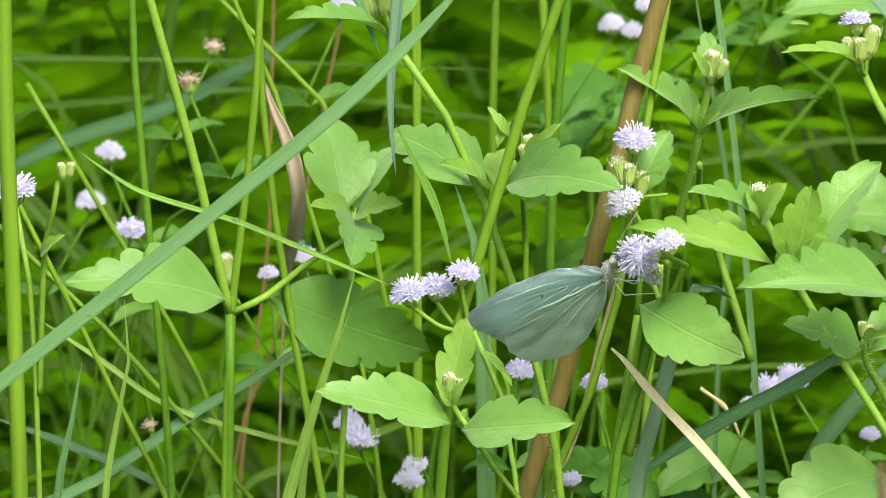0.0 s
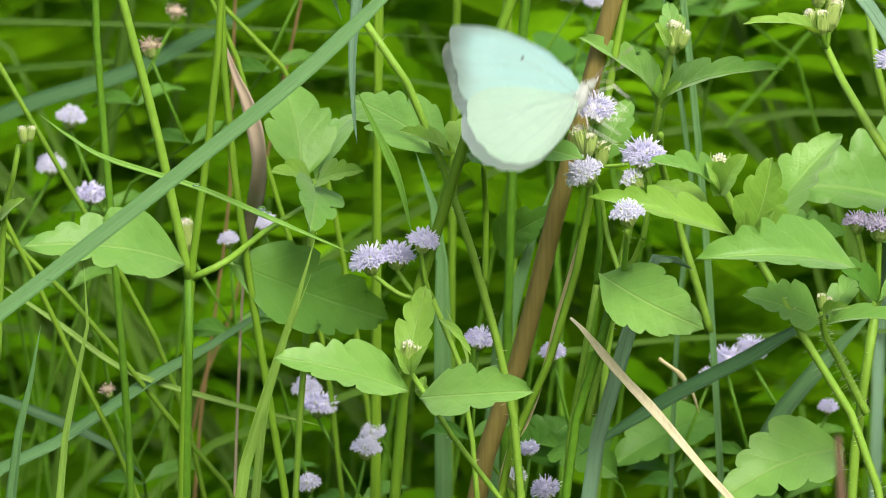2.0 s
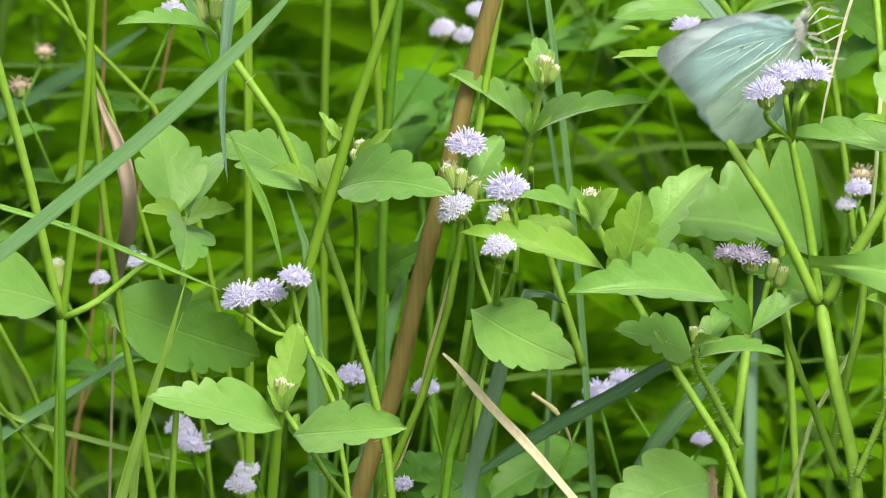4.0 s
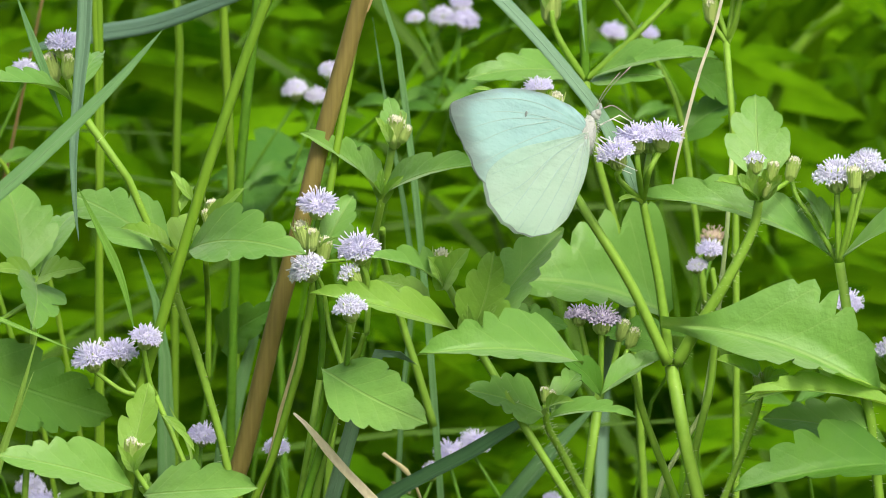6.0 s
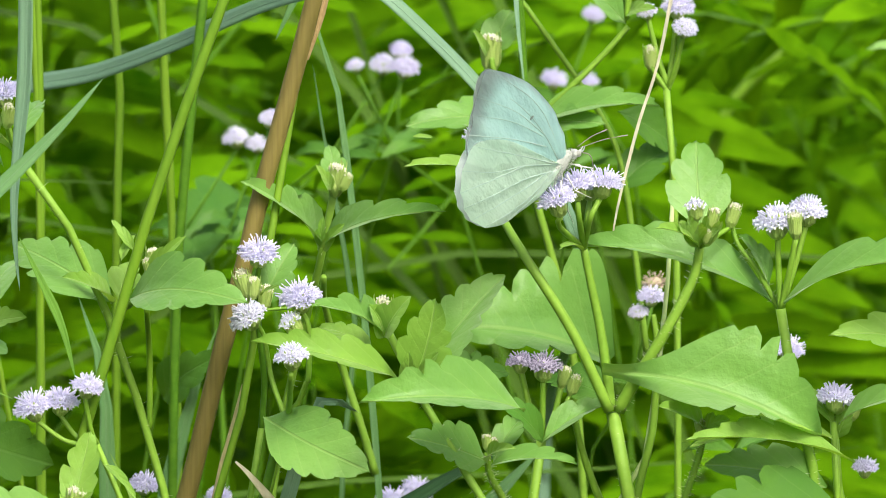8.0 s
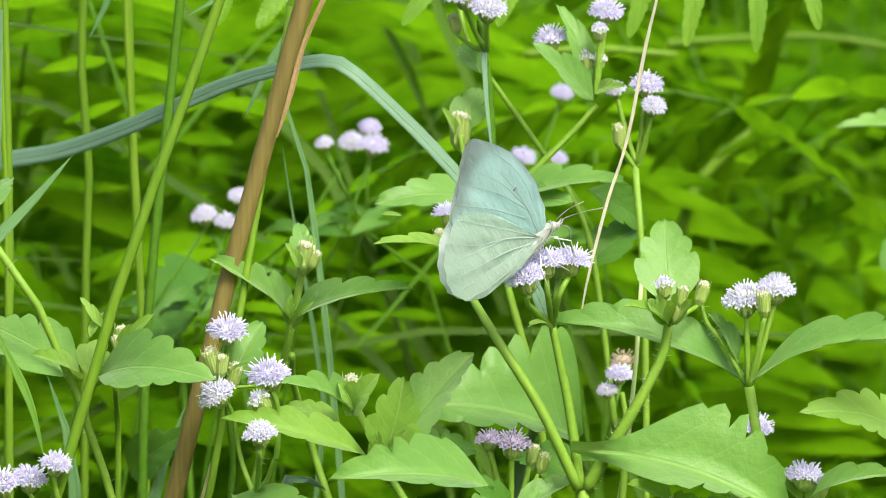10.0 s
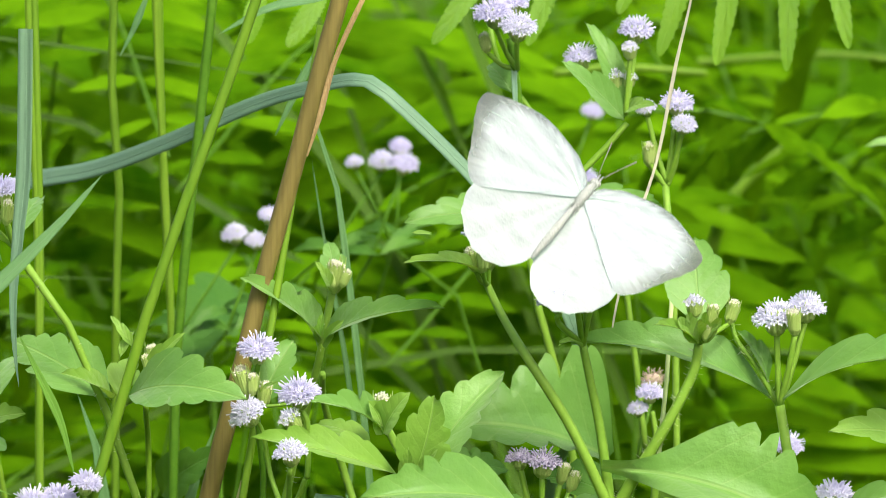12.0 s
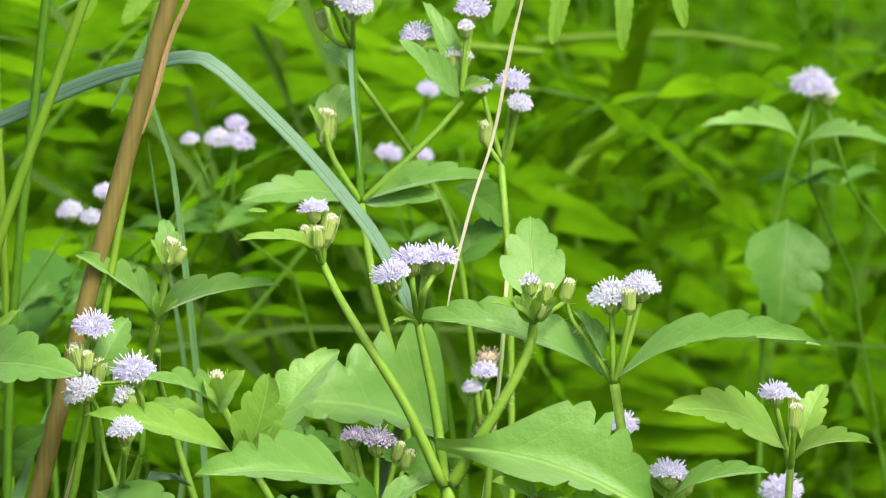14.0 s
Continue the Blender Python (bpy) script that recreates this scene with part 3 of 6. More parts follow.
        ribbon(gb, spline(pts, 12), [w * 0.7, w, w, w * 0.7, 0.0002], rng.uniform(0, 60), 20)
    # thick growth further back
    for k in range(1500):
        y = 2.3 + 3.2 * rng.random()
        x = rng.uniform(-1, 1) * ((y + 1.4) * 0.16 + 0.1)
        c = Vector((x, y, rng.uniform(0.02, 0.72)))
        ln = rng.uniform(0.05, 0.12)
        d = Vector((rng.uniform(-1, 1), rng.uniform(-0.4, 0.4), rng.uniform(-0.4, 0.8))).normalized()
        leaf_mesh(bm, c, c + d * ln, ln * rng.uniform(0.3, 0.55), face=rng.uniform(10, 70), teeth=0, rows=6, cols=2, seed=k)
    for b, nm, mat, lab in ((lb, "low_growth", LEAF_BOUNCE, "unseen low green weeds added to block and bounce light"), (bm, "thicket_leaves", LEAF_FAR, "dense green weed leaves filling the thicket"), (sb, "thicket_stems", STEM_DARK, "thin green stems crowding the thicket"),
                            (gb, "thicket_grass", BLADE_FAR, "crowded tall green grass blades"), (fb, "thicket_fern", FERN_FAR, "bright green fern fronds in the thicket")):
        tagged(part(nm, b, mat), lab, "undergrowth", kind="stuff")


thicket()


def meadow():
    """Rough grass all round the thicket, out to where the eye no longer reaches."""
    rng = random.Random(17)
    verts, faces = [], []
    for k in range(46000):
        r = 0.25 + 8.0 * rng.random() ** 1.15
        az = rng.uniform(0, 2 * math.pi)
        x, y = r * math.cos(az), 0.2 + r * math.sin(az)
        inside = -1.0 < y < 5.6 and abs(x) < max(0.15 * (y + 1.4) + 0.06, 0.36 if y < 0 else 0.0)
        if inside or (abs(x) < 0.32 and -2.0 < y < -0.9):
            continue
        h = rng.uniform(0.16, 0.5)
        lean, turn = rng.uniform(0.05, 0.5) * h, rng.uniform(0, 6.28)
        w, d = rng.uniform(0.004, 0.012), Vector((math.cos(turn), math.sin(turn), 0))
        s, o = Vector((-d.y, d.x, 0)) * w, Vector((x, y, -0.015))
        b = len(verts)
        for u, q in ((0, 0.8), (0.5, 1.0), (0.85, 0.5)):
            c = o + d * (lean * u * u) + Vector((0, 0, h * u))
            verts += [c - s * q, c + s * q]
        verts.append(o + d * lean + Vector((0, 0, h * 0.97)))
        faces += [(b, b + 1, b + 3, b + 2), (b + 2, b + 3, b + 5, b + 4), (b + 4, b + 5, b + 6)]
    me = bpy.data.meshes.new("meadow_grass")
    me.from_pydata(verts, [], faces)
    me.materials.append(MEADOW)
    tagged(new("meadow_grass", me), "rough green grass round the thicket", "grass", kind="stuff")


meadow()


# ---- grass, canes and straws among the weeds ----
def canes():
    cane = tagged(new("dry_cane"), "brown dry leaning cane with a joint and a peeling leaf", "cane")
    line = spline(rooted([(-0.0574, 0.0300, 0.5011), (-0.0489, 0.0300, 0.5279), (-0.0406, 0.0300, 0.5618), (-0.0338, 0.0300, 0.5876), (-0.0308, 0.0300, 0.6005), (-0.0260, 0.0300, 0.6172), (-0.0138, 0.0300, 0.6620), (-0.0099, 0.0300, 0.6748), (-0.0040, 0.0300, 0.7002)]), 60)
    radii = [px(25) - px(9) * i / 60 for i in range(61)]
    knot = Vector((-0.0308, 0.0300, 0.6005))
    for i, p in enumerate(line):
        if (p - knot).length < 0.003:
            radii[i] *= 1.12
    bm = bmesh.new()
    tube(bm, line, radii, 12)
    part("cane_stalk", bm, BROWN, cane)
    bm = bmesh.new()
    ribbon(bm, spline([(-0.0200, 0.0220, 0.6313), (-0.0170, 0.0200, 0.6404), (-0.0137, 0.0180, 0.6526), (-0.0086, 0.0150, 0.6642), (-0.0035, 0.0150, 0.6743)], 16), [px(3), px(11), px(9), px(10), px(6)], 10, 40)
    part("dry_leaf", bm, DRYLEAF, cane, "curled tan and reddish-brown dry leaf along the cane")
    # thin bleached straw hanging over the flowers
    bm = bmesh.new()
    line = spline([(0.0484, 0.0120, 0.5928), (0.0497, 0.0120, 0.6000), (0.0541, 0.0150, 0.6169), (0.0588, 0.0180, 0.6312), (0.0630, 0.0200, 0.6521), (0.0664, 0.0200, 0.6673), (0.0681, 0.0200, 0.6825), (0.0649, 0.0300, 0.7202)], 40)
    ribbon(bm, line, [px(3), px(6), px(5), px(7), px(4), px(5), px(5), px(3)], 5, 20, twist=20)
    tagged(part("dry_straw", bm, BLEACHED), "thin bleached dry straw bent down over the flowers", "straw")
    bm = bmesh.new()
    line = spline(rooted([(0.0289, -0.0120, 0.4734), (0.0038, -0.0100, 0.5001), (-0.0062, -0.0100, 0.5110), (-0.0162, -0.0080, 0.5224), (-0.0263, -0.0060, 0.5329), (-0.0329, -0.0020, 0.5403), (-0.0362, 0.0000, 0.5432)]), 150)
    ribbon(bm, line, [px(13)] * 84 + [px(15), px(17), px(19), px(16), px(18), px(11), px(4)], 8, 24, twist=15)
    tagged(part("dry_straw", bm, STRAW), "broken tan dry straw lying across the stems", "straw")
    sheath = [(-0.0515, 0.0240, 0.5028), (-0.0463, 0.0240, 0.5159), (-0.0424, 0.0240, 0.5275), (-0.0393, 0.0240, 0.5392), (-0.0368, 0.0240, 0.5496), (-0.0351, 0.0240, 0.5574)]
    bm = bmesh.new()
    ribbon(bm, spline(rooted(sheath), 150), [px(9)] * 52 + [px(12), px(18), px(14), px(19), px(12), px(17), px(10), px(3)], 0, 30, twist=40)
    tagged(part("dry_straw", bm, TAN), "split straw-coloured dry leaf clasping a green stem", "straw")
    culm([(-0.0518, 0.0180, 0.5038), (-0.0434, 0.0180, 0.5246), (-0.0385, 0.0200, 0.5398), (-0.0350, 0.0200, 0.5527), (-0.0333, 0.0220, 0.5628)], px(9), px(7), CULM)
    twig = tagged(new("dry_twig"), "short broken tan twig caught among the stems", "twig")
    bm = bmesh.new()
    tube(bm, spline([(-0.0171, 0.0700, 0.5234), (-0.0154, 0.0700, 0.5221), (-0.0127, 0.0700, 0.5202), (-0.0106, 0.0700, 0.5178), (-0.0090, 0.0700, 0.5148), (-0.0077, 0.0700, 0.5108)], 12), [px(4)] * 4 + [px(5), px(6), px(4), px(4), px(3), px(3), px(3), px(2), px(1)], 6)
    part("stick", bm, TAN, twig)
    # withered pinkish leaf and thin dry stems at the back
    bm = bmesh.new()
    ribbon(bm, spline(rooted([(-0.1177, 0.1000, 0.5280), (-0.1150, 0.0900, 0.5499), (-0.1116, 0.0750, 0.5613), (-0.1109, 0.0700, 0.5713), (-0.1132, 0.0700, 0.5819), (-0.1168, 0.0700, 0.5899), (-0.1188, 0.0700, 0.5959)]), 150), [px(5)] * 56 + [px(8), px(16), px(30), px(36), px(30), px(34), px(20), px(4)], 28, 25, twist=-10)
    tagged(part("withered_leaf", bm, PINKDRY), "withered pinkish-brown hanging grass leaf", "dry leaf")
    culm([(-0.1385, 0.2200, 0.4761), (-0.1345, 0.2200, 0.5073), (-0.1304, 0.2200, 0.5383), (-0.1298, 0.2200, 0.5574)], px(4), px(3), RUST, "thin reddish-brown dry stem")
    culm([(-0.1416, 0.2400, 0.4802), (-0.1355, 0.2400, 0.4968), (-0.1301, 0.2400, 0.5118), (-0.1246, 0.2400, 0.5372)], px(4), px(3), RUST, "thin brownish withered stem")


canes()


def grasses():
    B, P, G = BLADE_BLUE, BLADE_PALE, BLADE
    blue = "broad blue-green grass blade crossing the weeds"
    # the long blade across the front
    grass_blade([(-0.1999, -0.0500, 0.5148), (-0.1674, -0.0500, 0.5428), (-0.1425, -0.0500, 0.5625), (-0.1177, -0.0500, 0.5822), (-0.0932, -0.0500, 0.6023), (-0.0737, -0.0480, 0.6210), (-0.0628, -0.0460, 0.6333)], px(28), B, blue, face=15, keel=18, n=110, taper=.03)
    # thin arching blade with drops
    grass_blade([(-0.0838, -0.0300, 0.5616), (-0.0997, -0.0320, 0.5685), (-0.1167, -0.0340, 0.5759), (-0.1364, -0.0340, 0.5821), (-0.1450, -0.0340, 0.5871), (-0.1511, -0.0340, 0.5917)], px(12), G, "thin arching grass blade with dew drops", face=40, root=False, both=True, taper=.02)
    # hanging pointed blade
    grass_blade([(-0.0810, -0.0100, 0.6622), (-0.0816, -0.0100, 0.6324), (-0.0830, -0.0100, 0.6174), (-0.0843, -0.0100, 0.6036), (-0.0842, -0.0100, 0.5923), (-0.0834, -0.0100, 0.5830)], px(27), BLADE_GREY, "hanging pale blue-green grass tip", face=12, keel=30, root=False)
    grass_blade([(-0.0975, 0.0000, 0.6366), (-0.0926, -0.0000, 0.6227), (-0.0874, 0.0000, 0.6095)], px(16), B, blue, root=False, both=True, taper=.012)
    # culms
    culm([(-0.0718, 0.0000, 0.5402), (-0.0660, 0.0000, 0.5619), (-0.0602, 0.0000, 0.5822), (-0.0544, 0.0000, 0.6012), (-0.0474, 0.0000, 0.6213), (-0.0329, 0.0020, 0.6614), (-0.0284, 0.0020, 0.6764)], px(13), px(9), CULM, "smooth green grass stem leaning across the weeds")
    culm([(-0.1677, -0.0150, 0.5117), (-0.1685, -0.0150, 0.5602), (-0.1694, -0.0150, 0.5980), (-0.1695, -0.0150, 0.6293), (-0.1696, -0.0150, 0.6605)], px(17), px(14), CULM, "thick bright green grass stem")
    culm([(-0.1408, 0.0600, 0.4978), (-0.1430, 0.0600, 0.5313), (-0.1461, 0.0600, 0.5699), (-0.1481, 0.0600, 0.5950), (-0.1488, 0.0600, 0.6214)], px(8), px(7), STEM_DARK)
    culm([(-0.1028, 0.0300, 0.5030), (-0.1071, 0.0300, 0.5253), (-0.1114, 0.0300, 0.5540), (-0.1146, 0.0300, 0.5774), (-0.1164, 0.0300, 0.5994), (-0.1170, 0.0300, 0.6227), (-0.1172, 0.0300, 0.6445)], px(10), px(6), CULM)
    culm([(-0.1250, 0.0200, 0.5034), (-0.1241, 0.0200, 0.5294), (-0.1231, 0.0200, 0.5476), (-0.1208, 0.0200, 0.5644), (-0.1172, 0.0200, 0.5941), (-0.1153, 0.0200, 0.6235)], px(12), px(6), CULM)
    culm([(-0.0545, 0.1400, 0.5689), (-0.0560, 0.1400, 0.5995), (-0.0570, 0.1400, 0.6203), (-0.0572, 0.1400, 0.6354)], px(9), px(7), CULM)
    culm([(-0.0524, 0.1000, 0.5763), (-0.0502, 0.1000, 0.6007), (-0.0481, 0.1000, 0.6196)], px(11), px(9), STEM_DARK)
    culm([(-0.0852, 0.1000, 0.5709), (-0.0846, 0.1000, 0.5940), (-0.0848, 0.1000, 0.6196), (-0.0852, 0.1000, 0.6411)], px(9), px(7), CULM)
    culm([(-0.0694, 0.1600, 0.5815), (-0.0684, 0.1600, 0.6110), (-0.0702, 0.1600, 0.6418), (-0.0692, 0.1600, 0.6655)], px(9), px(8), CULM)
    culm([(-0.0553, 0.1400, 0.5919), (-0.0570, 0.1400, 0.6265), (-0.0584, 0.1400, 0.6569), (-0.0587, 0.1400, 0.6734)], px(9), px(7), CULM)
    culm([(-0.0851, 0.1000, 0.5691), (-0.0853, 0.1000, 0.6097), (-0.0868, 0.1000, 0.6501), (-0.0872, 0.1000, 0.6715)], px(8), px(7), CULM)
    # pale leaning stem on the weed at the side
    grass_blade([(-0.1088, -0.0100, 0.5086), (-0.1036, -0.0100, 0.5265), (-0.0988, -0.0120, 0.5420), (-0.0946, -0.0140, 0.5544), (-0.0920, -0.0140, 0.5638)], px(21), P, "upright pale green grass blade with a folded edge", face=-15, keel=35)
    grass_blade([(-0.1050, -0.0000, 0.5197), (-0.1015, -0.0020, 0.5341), (-0.0967, -0.0060, 0.5450), (-0.0937, -0.0080, 0.5535)], px(16), P, "short pale yellow-green grass blade", face=0)
    grass_blade([(-0.1493, -0.0100, 0.5086), (-0.1465, -0.0100, 0.5265), (-0.1434, -0.0100, 0.5417), (-0.1426, -0.0100, 0.5506), (-0.1442, -0.0100, 0.5555)], px(14), P, "pale grass blade with a dry curled tip", face=10)
    grass_blade([(-0.1612, 0.0000, 0.5068), (-0.1582, 0.0000, 0.5223), (-0.1550, 0.0000, 0.5402)], px(24), B, blue, face=20)
    grass_blade([(-0.1787, 0.0800, 0.4874), (-0.1568, 0.0800, 0.5011), (-0.1391, 0.0800, 0.5140), (-0.1242, 0.0800, 0.5228), (-0.1134, 0.0800, 0.5303), (-0.0973, 0.0800, 0.5391)], px(34), B, "dull blue-green grass blade arching behind", face=50)
    grass_blade([(-0.2109, 0.2600, 0.5483), (-0.1866, 0.2600, 0.5595), (-0.1595, 0.2600, 0.5685), (-0.1353, 0.2600, 0.5812), (-0.1203, 0.2600, 0.5917)], px(48), BLADE_SHADE, "blurred blue-green grass blade behind", face=45, root=False, both=True, taper=.02)
    grass_blade([(-0.1875, 0.1000, 0.5115), (-0.1698, 0.1000, 0.5046), (-0.1508, 0.1000, 0.4964), (-0.1413, 0.1000, 0.4888)], px(28), BLADE_SHADE, blue, face=50, root=False, both=True, taper=.02)
    grass_blade([(-0.0317, 0.0100, 0.5052), (-0.0279, 0.0100, 0.5220), (-0.0234, 0.0100, 0.5387), (-0.0204, 0.0120, 0.5487), (-0.0164, 0.0140, 0.5555), (-0.0089, 0.0400, 0.5486)], px(29), BLADE_GREY, blue, face=-20, keel=10)
    grass_blade([(-0.0355, 0.0600, 0.5019), (-0.0104, 0.0600, 0.5169), (0.0041, 0.0600, 0.5246), (0.0146, 0.0600, 0.5312), (0.0250, 0.0600, 0.5365)], px(44), BLADE_SHADE, "green grass blade coloured dark for the shade", face=55, root=False, both=True, taper=.02)
    grass_blade([(0.0015, 0.1000, 0.4896), (0.0109, 0.1000, 0.5034), (0.0231, 0.1000, 0.5184), (0.0338, 0.1000, 0.5307)], px(46), B, blue, face=45, root=False, both=True, taper=.02)
    for pts in ([(-0.1165, 0.0800, 0.4838), (-0.1326, 0.0800, 0.5054), (-0.1527, 0.0800, 0.5303), (-0.1674, 0.0800, 0.5450)], [(-0.1262, 0.1000, 0.4801), (-0.1330, 0.1000, 0.5097), (-0.1439, 0.1000, 0.5329), (-0.1533, 0.1000, 0.5492)], [(-0.1384, 0.0700, 0.4853), (-0.1517, 0.0700, 0.5142), (-0.1623, 0.0700, 0.5370), (-0.1689, 0.0700, 0.5504)], [(-0.1000, 0.1200, 0.5223), (-0.1107, 0.1200, 0.5527), (-0.1186, 0.1200, 0.5831), (-0.1266, 0.1200, 0.6023)], [(-0.1036, 0.1400, 0.5725), (-0.1118, 0.1400, 0.5850), (-0.1214, 0.1400, 0.5948)]):
        culm(pts, px(6), px(5), CULM, "thin slanting green stem among the grass", rise=0.05)
    culm([(0.0447, 0.0300, 0.5170), (0.0492, 0.0300, 0.5251), (0.0543, 0.0300, 0.5340), (0.0570, 0.0300, 0.5421), (0.0578, 0.0300, 0.5515), (0.0599, 0.0310, 0.5616), (0.0610, 0.0320, 0.5707), (0.0616, 0.0330, 0.5797)], px(9), px(4), PALE_STALK, "pale whitish-green bent grass stem", rise=0.02)
    grass_blade([(-0.0561, 0.1100, 0.5153), (-0.0533, 0.1100, 0.5291), (-0.0495, 0.1100, 0.5428), (-0.0460, 0.1100, 0.5524), (-0.0434, 0.1100, 0.5593)], px(40), B, "broad blue-green grass blade in the shade behind the cane", face=-10)
    # the kinked blade behind the second flower
    kink = [(0.0408, 0.3000, 0.5134), (0.0446, 0.1600, 0.5526), (0.0443, 0.0800, 0.5734), (0.0415, 0.0500, 0.5875), (0.0344, 0.0500, 0.6030), (0.0253, 0.0500, 0.6151), (0.0150, 0.0500, 0.6269), (0.0047, 0.0500, 0.6371), (-0.0031, 0.0500, 0.6441), (-0.0089, 0.0540, 0.6463), (-0.0202, 0.0700, 0.6431), (-0.0338, 0.0900, 0.6377), (-0.0548, 0.1150, 0.6269), (-0.0736, 0.1400, 0.6184), (-0.0900, 0.1600, 0.6139), (-0.1095, 0.1800, 0.6080)]
    grass_blade(kink, px(29), BLADE_GREY, "long blue-green grass blade kinked over at its bend", face=-30, keel=6, n=170, taper=.03, broad=1.5)
    grass_blade([(0.0283, 0.1160, 0.6606), (0.0280, 0.1040, 0.6505), (0.0285, 0.0920, 0.6352), (0.0302, 0.0800, 0.6173)], px(14), BLADE_GREY, "hanging blue-green grass tip", face=5, root=False)
    grass_blade([(-0.0147, 0.1000, 0.6214), (-0.0180, 0.1000, 0.6295), (-0.0206, 0.1000, 0.6376), (-0.0226, 0.1000, 0.6457)], px(13), B, blue, face=10)
    grass_blade([(-0.0425, 0.1200, 0.6526), (-0.0302, 0.1200, 0.6586), (-0.0153, 0.1200, 0.6619), (-0.0017, 0.1200, 0.6673)], px(26), B, blue, face=40, root=False, both=True, taper=.02)
    grass_blade([(-0.0654, 0.1000, 0.6486), (-0.0613, 0.1000, 0.6566), (-0.0572, 0.1000, 0.6673)], px(24), B, blue, face=20, root=False, both=True, taper=.02)
    grass_blade([(-0.0287, 0.1000, 0.6296), (-0.0206, 0.1000, 0.6457), (-0.0152, 0.1000, 0.6550)], px(26), B, blue, face=30, root=False, both=True, taper=.02)
    grass_blade([(-0.0840, 0.0000, 0.5937), (-0.0791, 0.0000, 0.5835), (-0.0747, 0.0000, 0.5734), (-0.0717, 0.0000, 0.5619)], px(20), G, "green grass blade bent down among the leaves", face=20, root=False, both=True, taper=.02)
    grass_blade([(-0.1751, 0.0800, 0.5391), (-0.1591, 0.0800, 0.5283), (-0.1431, 0.0800, 0.5174), (-0.1190, 0.0800, 0.5100), (-0.0976, 0.0800, 0.5050)], px(11), P, "thin arching pale green stalk", face=20, root=False, both=True, taper=.02)
    grass_blade([(-0.0695, 0.1000, 0.5246), (-0.0701, 0.1000, 0.5464), (-0.0740, 0.1000, 0.5641), (-0.0760, 0.1000, 0.5682)], px(34), B, blue, face=10)
    grass_blade([(-0.0642, 0.0000, 0.5453), (-0.0592, 0.0000, 0.5338), (-0.0618, 0.0000, 0.5274)], px(12), P, face=10, root=False, both=True, taper=.02)
    grass_blade([(-0.0129, 0.1200, 0.5299), (-0.0101, 0.1200, 0.5575), (-0.0141, 0.1200, 0.5850), (-0.0175, 0.1200, 0.6042), (-0.0202, 0.1200, 0.6219)], px(10), B, blue, face=20)


grasses()


# ---- flowering weeds in front ----
def weed_front_left():
    """Short weed with one bud between toothed leaves."""
    w = weed("light green weed with a white-tipped bud between toothed leaves")
    stem(w, [(-0.0514, -0.0120, 0.5046), (-0.0564, -0.0120, 0.5116), (-0.0650, -0.0140, 0.5221), (-0.0702, -0.0150, 0.5288), (-0.0715, -0.0150, 0.5334)], px(8), px(5), hairs=90, root=True)
    leaf(w, (-0.0715, -0.0150, 0.5286), (-0.1003, -0.0280, 0.5379), px(120), LEAF, face=38, arch=.07, fold=22, teeth=5, belly=.42)
    leaf(w, (-0.0692, -0.0160, 0.5272), (-0.0434, -0.0300, 0.5312), px(118), LEAF, face=32, arch=.10, fold=20, teeth=4, belly=.42)
    leaf(w, (-0.0726, -0.0100, 0.5322), (-0.0683, -0.0040, 0.5508), px(76), LEAF_YOUNG, face=8, arch=-.04, fold=20, teeth=4, belly=.45)
    leaf(w, (-0.0685, -0.0130, 0.5263), (-0.0680, -0.0130, 0.5318), px(30), LEAF_YOUNG, face=20, teeth=2)
    leaf(w, (-0.0711, -0.0160, 0.5323), (-0.0746, -0.0200, 0.5392), px(22), LEAF_YOUNG, face=20, teeth=2)
    leaf(w, (-0.0711, -0.0160, 0.5323), (-0.0668, -0.0200, 0.5397), px(22), LEAF_YOUNG, face=20, teeth=2)
    head(w, (-0.0714, -0.0160, 0.5396), px(30), "bud", (4, 12))
    head(w, (-0.0693, -0.0130, 0.5381), px(22), "bud", (18, 0))


def weed_triple():
    w = weed("slender weed with three whitish lilac flower heads in a row")
    knot = (-0.0671, 0.0000, 0.5473)
    spots = (((-0.0816, 0.0000, 0.5567), px(74), "lilac", (-14, 10)), ((-0.0752, 0.0020, 0.5576), px(70), "lilac", (2, 8)), ((-0.0687, -0.0040, 0.5617), px(62), "lilac", (12, 8)))
    for at, size, kind, lean in spots:
        head(w, at, size, kind, lean)
        f = foot_of(at, size, kind, lean)
        stem(w, [knot, f.lerp(Vector(knot), .5) + Vector((0, 0, -.002)), f], px(5), px(4), STEM)
    stem(w, [(-0.0587, 0.0000, 0.5217), (-0.0618, -0.0000, 0.5345), (-0.0649, 0.0000, 0.5415), knot], px(6), px(5), root=True)
    leaf(w, (-0.0659, 0.0000, 0.5428), (-0.0579, -0.0100, 0.5361), px(20), LEAF_YOUNG, face=30, teeth=2)


STALK = []


